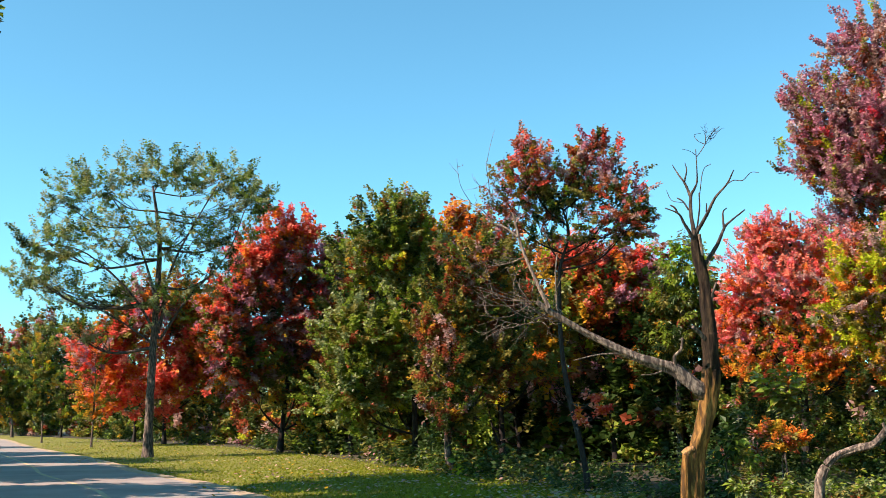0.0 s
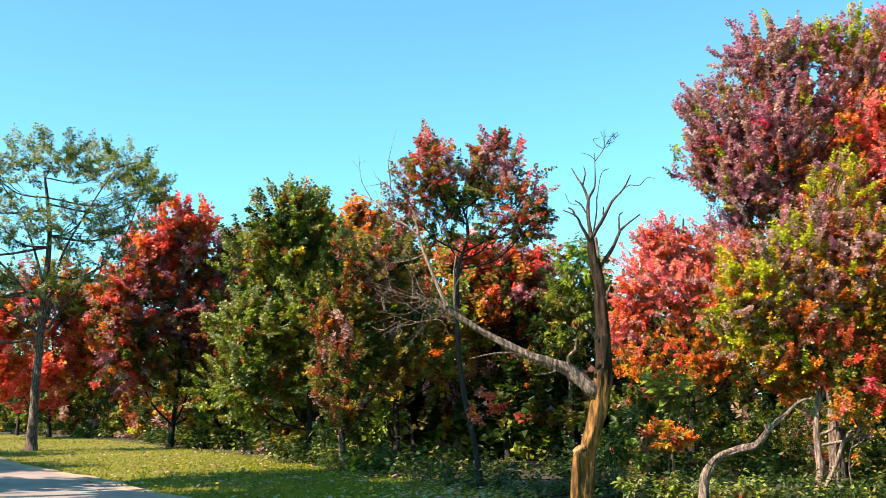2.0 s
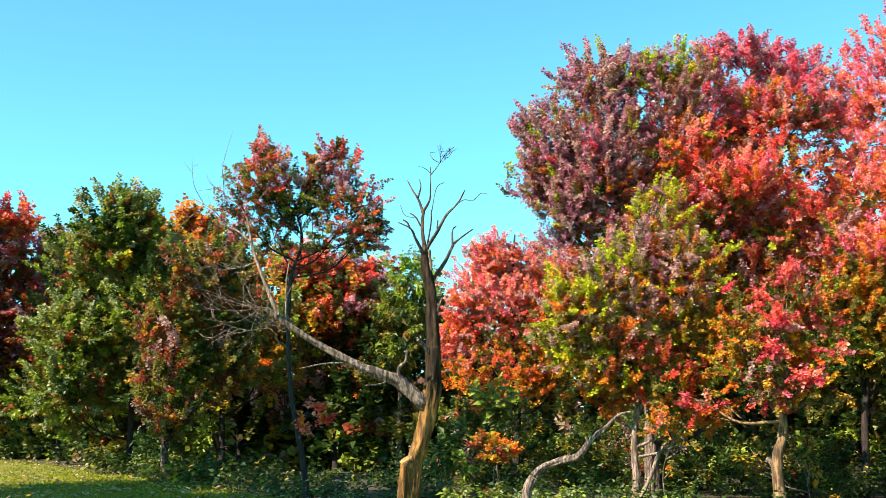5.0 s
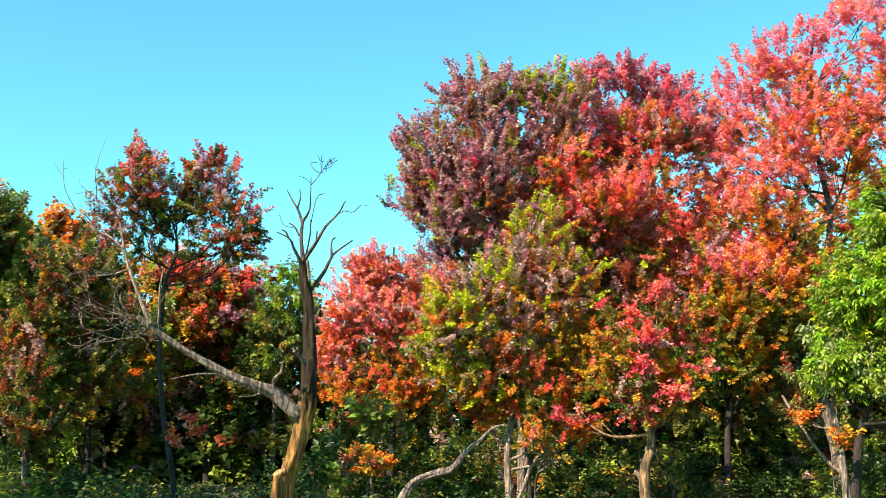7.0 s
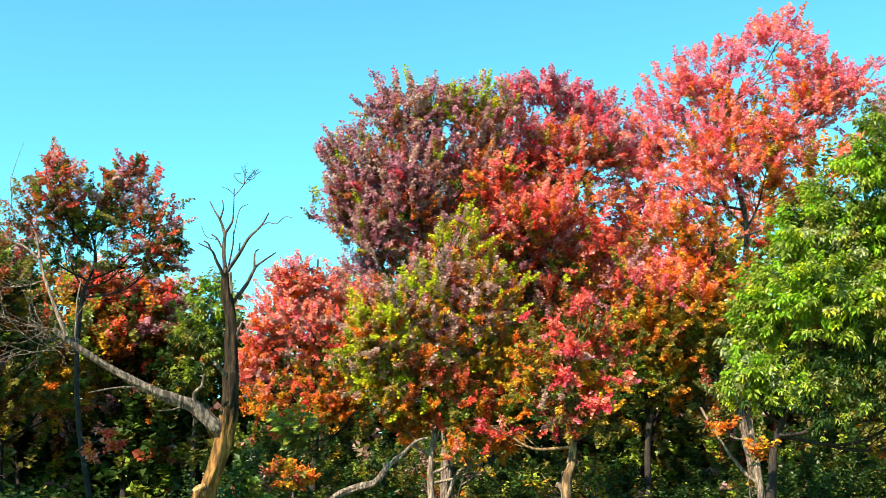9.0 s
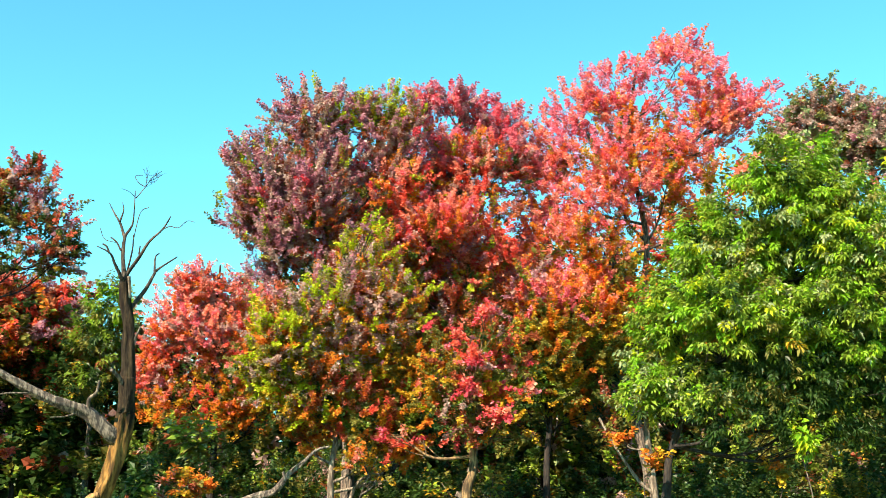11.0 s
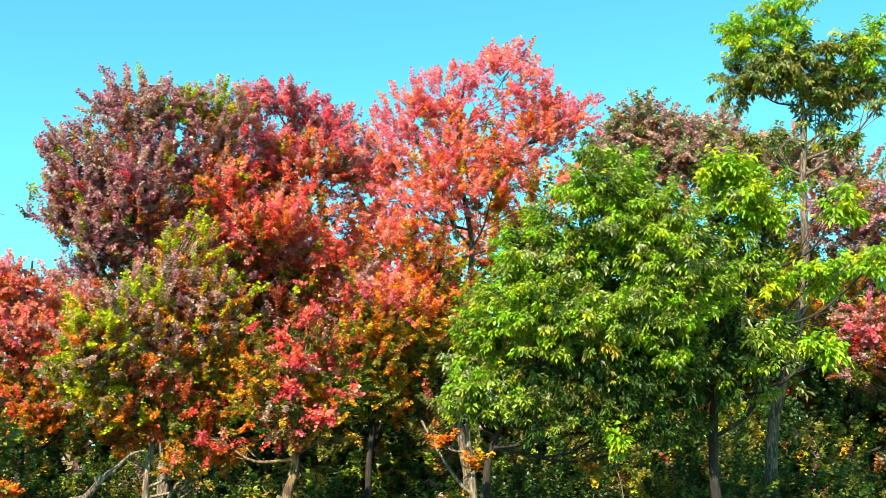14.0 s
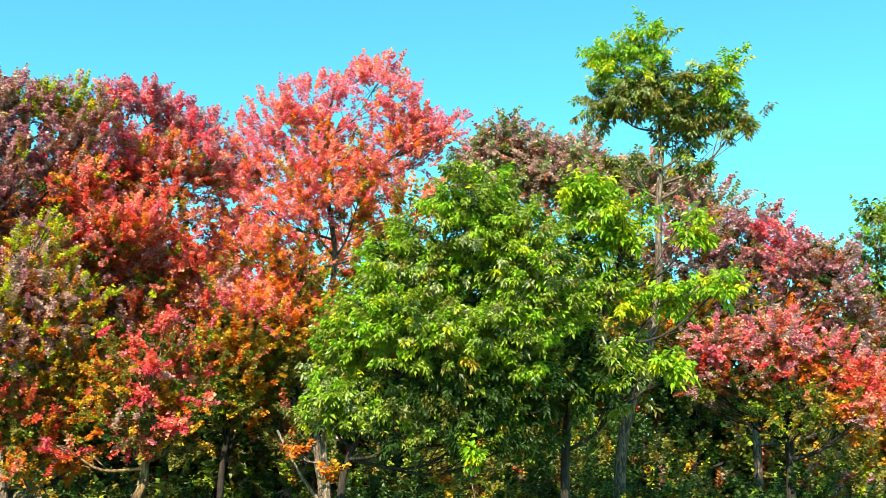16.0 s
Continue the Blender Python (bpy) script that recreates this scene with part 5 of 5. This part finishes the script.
dry_limb("branch", dead_tree_base, BARK_PALE, 0.016, 0.011, [(-2.25, -0.53, 4.08), (-2.43, -0.46, 4.23), (-2.60, -0.39, 4.31)])
dry_limb("branch", dead_tree_base, BARK_PALE, 0.013, 0.008, [(-1.73, -0.53, 2.94), (-1.73, -0.50, 3.26), (-1.74, -0.46, 3.58), (-1.71, -0.43, 3.83)])
dry_limb("branch", dead_tree_base, DEAD_GREY, 0.027, 0.014, [(-0.15, -0.14, 2.17), (-0.16, -0.21, 2.36), (-0.07, -0.28, 2.45), (-0.04, -0.34, 2.61)])
dry_limb("branch", dead_tree_base, DEAD_GREY, 0.030, 0.025, [(0.28, -0.00, 2.56), (0.21, -0.10, 2.67), (0.10, -0.20, 2.77)])
dry_limb("branch", dead_tree_base, DEAD_GREY, 0.030, 0.014, [(0.34, -0.00, 2.95), (0.38, -0.05, 3.19), (0.45, -0.11, 3.38)])
dry_limb("branch", dead_tree_base, DEAD_GREY, 0.013, 0.007, [(-0.79, -0.31, 2.42), (-1.17, -0.48, 2.40), (-1.50, -0.66, 2.32)])
dry_limb("branch", dead_tree_base, DEAD_GREY, 0.013, 0.007, [(-0.27, -0.15, 2.20), (-0.44, -0.30, 2.13), (-0.61, -0.46, 2.11)])
dry_limb("branch", dead_tree_base, DEAD_DARK, 0.036, 0.008, [(0.25, -0.00, 3.58), (0.34, 0.08, 3.71), (0.49, 0.15, 3.94), (0.61, 0.23, 4.20), (0.70, 0.30, 4.30), (0.91, 0.37, 4.47)])
dry_limb("branch", dead_tree_base, DEAD_DARK, 0.016, 0.006, [(0.60, 0.23, 4.19), (0.60, 0.33, 4.43), (0.66, 0.43, 4.52)])
dry_limb("branch", dead_tree_base, DEAD_DARK, 0.032, 0.007, [(0.20, -0.00, 4.01), (0.23, -0.06, 4.12), (0.37, -0.12, 4.35), (0.49, -0.19, 4.56), (0.65, -0.25, 4.73), (0.75, -0.32, 4.91)])
dry_limb("branch", dead_tree_base, DEAD_DARK, 0.007, 0.004, [(0.64, -0.25, 4.72), (0.74, -0.30, 4.77), (0.86, -0.36, 4.75), (0.97, -0.42, 4.84), (1.07, -0.48, 4.82)])
dry_limb("branch", dead_tree_base, DEAD_DARK, 0.036, 0.006, [(0.19, -0.00, 4.01), (0.17, 0.02, 4.21), (0.15, 0.05, 4.39), (0.16, 0.07, 4.65), (0.22, 0.10, 4.77), (0.26, 0.12, 4.91), (0.26, 0.15, 5.35)])
dry_limb("branch", dead_tree_base, DEAD_DARK, 0.008, 0.004, [(0.27, 0.15, 5.24), (0.33, 0.17, 5.32), (0.40, 0.19, 5.43), (0.49, 0.22, 5.58), (0.61, 0.24, 5.69)])
dry_limb("branch", dead_tree_base, DEAD_DARK, 0.005, 0.003, [(0.39, 0.20, 5.43), (0.30, 0.23, 5.49), (0.25, 0.26, 5.59), (0.35, 0.30, 5.62)])
dry_limb("branch", dead_tree_base, DEAD_DARK, 0.005, 0.003, [(0.45, 0.22, 5.51), (0.53, 0.22, 5.53), (0.59, 0.21, 5.62)])
dry_limb("branch", dead_tree_base, DEAD_DARK, 0.005, 0.003, [(0.26, 0.15, 5.26), (0.17, 0.10, 5.32), (0.07, 0.05, 5.34)])
dry_limb("branch", dead_tree_base, DEAD_DARK, 0.022, 0.006, [(0.16, 0.07, 4.62), (0.09, 0.17, 4.85), (0.00, 0.27, 5.02), (-0.08, 0.37, 5.19)])
dry_limb("branch", dead_tree_base, DEAD_DARK, 0.014, 0.005, [(0.08, 0.17, 4.89), (0.12, 0.22, 5.06), (0.10, 0.27, 5.19)])
dry_limb("branch", dead_tree_base, DEAD_DARK, 0.032, 0.007, [(0.18, -0.00, 3.98), (0.12, -0.08, 4.10), (0.05, -0.15, 4.22), (-0.02, -0.23, 4.35), (-0.20, -0.30, 4.43)])
dry_limb("branch", dead_tree_base, DEAD_DARK, 0.015, 0.011, [(-0.03, -0.23, 4.35), (-0.07, -0.23, 4.44), (-0.13, -0.23, 4.48)])
dry_limb("branch", dead_tree_base, DEAD_DARK, 0.013, 0.009, [(0.12, 0.05, 4.45), (0.05, 0.10, 4.58), (-0.03, 0.15, 4.65)])
dry_limb("branch", dead_tree_base, DEAD_DARK, 0.005, 0.004, [(0.04, 0.10, 4.57), (-0.11, 0.15, 4.62), (-0.18, 0.20, 4.78)])
dry_limb("branch", dead_tree_base, DEAD_DARK, 0.014, 0.008, [(0.20, -0.00, 4.05), (0.24, -0.07, 4.26), (0.27, -0.14, 4.46), (0.27, -0.20, 4.64)])
dry_limb("branch", dead_tree_base, DEAD_DARK, 0.006, 0.004, [(0.27, -0.20, 4.56), (0.34, -0.25, 4.94), (0.45, -0.31, 5.02)])
dry_limb("branch", dead_tree_base, BARK_PALE, 0.021, 0.021, [(0.28, -0.00, 3.76), (0.27, -0.05, 3.91), (0.25, -0.10, 4.07)])
dry_limb("branch", dead_tree_base, DEAD_DARK, 0.012, 0.007, [(0.15, -0.00, 3.92), (0.07, -0.00, 3.94), (-0.00, -0.00, 3.95)])
dry_limb("branch", dead_tree_base, DEAD_DARK, 0.012, 0.008, [(0.36, -0.12, 4.38), (0.37, -0.12, 4.50)])
leaning_stem_base = bare_tree("leaning_stem", "bare crooked grey stem arching out of the undergrowth", 5.65, 16.56)
dry_limb("stem", leaning_stem_base, DEAD_GREY, 0.071, 0.032, [(-0.04, -0.00, 0.24), (0.02, 0.03, 0.65), (0.22, 0.07, 0.91), (0.53, 0.09, 1.04), (0.80, 0.12, 1.11), (1.02, 0.14, 1.38), (1.25, 0.16, 1.58)])
dry_limb("branch", leaning_stem_base, DEAD_GREY, 0.027, 0.020, [(0.85, 0.11, 1.18), (0.96, 0.11, 1.27), (0.93, 0.11, 1.42)])
dry_limb("branch", leaning_stem_base, DEAD_GREY, 0.030, 0.016, [(1.23, 0.16, 1.55), (1.44, 0.29, 1.75), (1.68, 0.42, 1.82)])
twig_spray(side_limb, (-1.99, -0.63, 3.14), (-1, 0, 0.1), 14, 1.0, DEAD_GREY, 90)
twig_spray(side_limb, (-1.80, -0.56, 3.02), (-1, 0, -0.25), 12, 1.0, DEAD_GREY, 91)
twig_spray(dead_tree_base, (-2.40, 0.02, 4.52), (-0.5, 0, 1), 8, 0.9, DEAD_GREY, 92)
twig_spray(dead_tree_base, (-2.66, -0.03, 4.37), (-1, 0, 0.6), 8, 0.8, DEAD_GREY, 93)
twig_spray(side_limb, (-1.58, -0.48, 2.85), (-1, 0, 0.35), 9, 0.9, DEAD_GREY, 94)
twig_spray(dead_tree_base, (0.40, 0.19, 5.43), (0.2, 0, 1), 7, 0.24, DEAD_DARK, 95, 0.55)
twig_spray(side_limb, (-2.23, 0.04, 3.87), (-1, 0, -0.1), 8, 0.8, DEAD_GREY, 96)
twig_spray(dead_tree_base, (0.45, 0.22, 5.53), (0.8, 0, 0.5), 5, 0.20, DEAD_DARK, 97, 0.55)

dry_twigs_base = new("dry_twigs")
dry_twigs_base.location = (1.48, 22.32, 0.0)
tagged(dry_twigs_base, "pale dry twigs sticking up from the grass", "twigs")
twig_spray(dry_twigs_base, (0.25, 0, -0.02), (-0.8, 0.1, 0.55), 6, 0.75, BARK_PALE, 121)
twig_spray(dry_twigs_base, (0.3, 0.1, -0.02), (-0.4, 0, 0.7), 4, 0.5, BARK_PALE, 122)


# ---- the wood behind its edge ----
def wood_prototypes():
    sets = [("scarlet", "red_brown", "dark_red"), ("golden", "orange", "red_brown"), ("tree_green", "understory", "dark_mixed"), ("tree_green", "dark_mixed", "golden"), ("understory", "golden", "tree_green")]
    words = ("red", "golden orange", "green", "dark mixed-colour", "olive green")
    out = []
    for k, s in enumerate(sets):
        rng = np.random.default_rng(70 + k)
        lobes = []
        for j in range(8):
            lobes.append((rng.uniform(-1.8, 1.8), rng.uniform(-1.5, 1.5), 2.2 + j * 0.62, rng.uniform(1.3, 1.9), rng.uniform(0.9, 1.4), s[j % 3], 0.58))
        out.append(tree("tree", words[k] + " tree standing deep in the autumn wood", 0, 300 + 20 * k, lobes, kind="broad_far", r=0.13, bark=BARK_DARK_SHADED,
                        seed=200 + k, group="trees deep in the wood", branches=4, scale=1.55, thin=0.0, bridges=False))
    return out


protos = wood_prototypes()
rng = np.random.default_rng(5)
spots = []
for row, (gap, step) in enumerate(((6, 5.2), (13, 6.0), (24, 7.0))):
    az = -25.0 + row * 1.7
    while az < 76:
        d = max(edge(az) + gap, 36 + 5 * row if az > 3 else 0) + rng.uniform(-2, 2)
        spots.append((az + rng.uniform(-1, 1), d, row))
        az += step * math.degrees(1 / d) * (1.0 if d < 60 else 1.5)
for k, (az, d, row) in enumerate(spots):
    x, y = plan(az, d)
    dull = az < 17
    src = protos[int(rng.choice((2, 3, 4) if dull else (1, 2, 4, 3) if row == 0 else (0, 1, 2, 3, 4)))]
    size = rng.uniform(0.85, 1.1) * (0.85 if row == 0 else 1.0) * (0.85 if 4 < az < 19 else 1.25 if az > 20 else 1.0)
    m = pose(x, y, 0, 0, 0, rng.uniform(0, 360)) @ Matrix.Diagonal((size, size, size, 1))
    if k < 5:
        protos[k].matrix_basis = m
    else:
        c = copy_thing(src, m)
        c.scale = (size,) * 3


def undergrowth(name, label, az0, az1, near, far, count, hmax, mixes, seed, kind="herb", scale=1.0, fill=26):
    rng = np.random.default_rng(seed)
    fol = Foliage()
    bushes = []
    while len(bushes) < count:
        az = rng.uniform(az0, az1)
        d = edge(az) + rng.uniform(near, far)
        bushes.append((az, d))
    for az, d in bushes:
        x, y = plan(az, d)
        h = hmax * rng.uniform(0.35, 1.0)
        w = rng.uniform(0.5, 1.2)
        p, ax, shoot = lobe_sprigs(rng, np.array((x, y, h * 0.45)), np.array((w, w, h * 0.55)), int(fill * w * (0.5 + h)), 0.8, 0.45, 0.0, LEAF_KIND[kind][3] * scale * 0.6, 3)
        p[:, 2] = np.abs(p[:, 2]) + 0.05
        fol.add(p, ax, mixes[int(rng.integers(len(mixes)))], kind, rng, scale, shoot)
    return tagged(fol.link(name, None), label, "undergrowth", kind="stuff")


# most mixes here are darkened so the leaf colour itself carries the shade
undergrowth("undergrowth", "green and olive undergrowth along the wood's edge, darkened for shade", -22, 0, 2.0, 7, 40, 0.6, ("shaded_green_deep", "understory"), 31, scale=1.8)
undergrowth("undergrowth", "low herbs under the brown trees, darkened for shade", -2, 7, 0.6, 6, 20, 0.5, ("shaded_green_deep",), 40, scale=1.3)
undergrowth("undergrowth", "thicket between the far trees, darkened for shade", -26, 2, 6, 16, 70, 5.0, ("understory", "dark_mixed", "dark_mixed"), 35, "broad_far", 2.0, 22)
undergrowth("undergrowth", "low herbs on the shaded ground before the maples", 7, 30, -1.5, 3.5, 44, 0.34, ("shaded_green_deep",), 37, scale=1.0)
undergrowth("undergrowth", "leafy green undergrowth under the maples", 4, 26, 4, 9, 30, 0.5, ("shaded_green_deep",), 32, scale=1.2)
undergrowth("undergrowth", "dense mixed green and gold undergrowth", 26, 70, 3.5, 10, 105, 1.5, ("shaded_green_deep", "shaded_green_deep", "understory", "understory_gold"), 33, scale=0.85)
undergrowth("undergrowth", "shaded thicket deep in the wood", 13, 72, 9, 20, 60, 3.8, ("understory", "dark_mixed", "shaded_green_deep"), 34, "broad_far", 1.7, 14)
undergrowth("undergrowth", "fine-leaved shaded saplings with gold and green leaves", 38, 68, 2.5, 8, 54, 4.3, ("understory", "dark_mixed", "shaded_green_deep", "shaded_green_deep", "understory_gold"), 47, "broad", 1.35, 24)
undergrowth("undergrowth", "leafy shrubs about the feet of the green trees, darkened for shade", 42, 67, -1.0, 3, 30, 2.3, ("shaded_green_deep", "understory", "shaded_green_deep"), 49, "broad", 1.3, 30)
undergrowth("undergrowth", "thin shaded saplings under the maples", 14, 33, 5, 10, 26, 2.7, ("shaded_green_deep", "shaded_green_deep", "understory", "dark_mixed"), 48, "broad", 1.25, 34)
undergrowth("undergrowth", "far side of the wood, darkened for shade", -2, 76, 24, 34, 80, 8.0, ("understory", "dark_mixed"), 36, "broad_far", 3.4, 6.5)
undergrowth("undergrowth", "far side of the wood along the road, darkened for shade", -27, -2, 14, 30, 60, 8.0, ("understory", "dark_mixed"), 38, "broad_far", 4.0, 6.5)
undergrowth("undergrowth", "low growth closing the wood, darkened for shade", 0, 76, 15, 25, 190, 4.5, ("understory", "dark_mixed"), 39, "broad_far", 3.4, 6)
undergrowth("undergrowth", "tall growth closing the wood, darkened for shade", -3, 13, 15, 22, 26, 6.5, ("shaded_green_deep", "dark_mixed"), 46, "broad_far", 2.2, 14)


# ---- grass tufts and fallen leaves ----
def scatter_spots(rng, count, margin, az0=-20.0, az1=10.0):
    """Places on the grass between the road and the wood, thinner with distance."""
    line = np.array(smooth_path([(a, b, 0) for a, b in ROAD_EDGE], 6))[:, :2]
    out = []
    while len(out) < count:
        az = rng.uniform(az0, az1)
        d = 20 + (edge(az) + 3 - 20) * rng.uniform(0, 1) ** 1.2
        x, y = plan(az, d)
        k = int(np.argmin((line[:, 0] - x) ** 2 + (line[:, 1] - y) ** 2))
        k = min(max(k, 1), len(line) - 2)
        t = line[k + 1] - line[k - 1]
        side = (x - line[k][0]) * t[1] - (y - line[k][1]) * t[0]
        if side / np.linalg.norm(t) > margin:
            out.append((x, y))
    return np.array(out)


def lift(x, y):
    return 0.10 * noise.noise((x * 0.09, y * 0.09, 3.0)) - 0.05


def grass_tufts():
    rng = np.random.default_rng(41)
    spots = scatter_spots(rng, 56000, -0.05)
    n = len(spots)
    z = np.array([lift(*q) for q in spots]) - 0.01
    ang, h = rng.uniform(0, 6.28, n), rng.uniform(0.025, 0.085, n)
    w = rng.uniform(0.01, 0.035, n)
    c, s = np.cos(ang) * w, np.sin(ang) * w
    lean = rng.normal(0, 0.05, (n, 2))
    a = np.stack([spots[:, 0] - c, spots[:, 1] - s, z], 1)
    b = np.stack([spots[:, 0] + c, spots[:, 1] + s, z], 1)
    t = np.stack([spots[:, 0] + lean[:, 0], spots[:, 1] + lean[:, 1], z + h], 1)
    v = np.stack([a, b, t], 1).reshape(-1, 3)
    ob = link_mesh("grass", v, np.arange(3 * n).reshape(-1, 3), [BLADE])
    tagged(ob, "short sunlit grass between road and wood", "grass", kind="stuff")


def fallen_leaves():
    rng = np.random.default_rng(42)
    spots = scatter_spots(rng, 3800, -0.5)
    keep = [q for q in spots if noise.noise((q[0] * 0.16, q[1] * 0.16, 9.0)) + 0.25 * rng.normal() > -0.05]
    c = np.array([(x, y, max(lift(x, y), 0.0) + 0.06) for x, y in keep])
    ids = np.array([LEAF_NAMES.index(k) for k in rng.choice(("mauve", "gold", "pale", "pale", "mauve", "olive"), len(c))])
    n = len(c)
    ang = rng.uniform(0, 6.28, n)
    size = rng.uniform(0.03, 0.07, n)
    d = np.stack([np.cos(ang), np.sin(ang), rng.normal(0, 0.25, n)], 1) * size[:, None]
    e = np.stack([-np.sin(ang), np.cos(ang), rng.normal(0, 0.25, n)], 1) * size[:, None] * 0.8
    v = np.stack([c - d, c - e, c + d, c + e], 1).reshape(-1, 3)
    f = ((np.arange(n) * 4)[:, None, None] + np.array([[0, 1, 2], [0, 2, 3]])[None]).reshape(-1, 3)
    used = sorted(set(ids.tolist()))
    ob = link_mesh("fallen_leaves", v, f, [LEAF[LEAF_NAMES[i]] for i in used], None, np.repeat([used.index(i) for i in ids], 2))
    tagged(ob, "dry pale leaves scattered over the grass", "leaves", kind="stuff")


BLADE = leaf_material("grass_blade", (0.06, 0.105, 0.004), (0.165, 0.215, 0.008), (0.31, 0.30, 0.022), 0.3)
grass_tufts()
fallen_leaves()
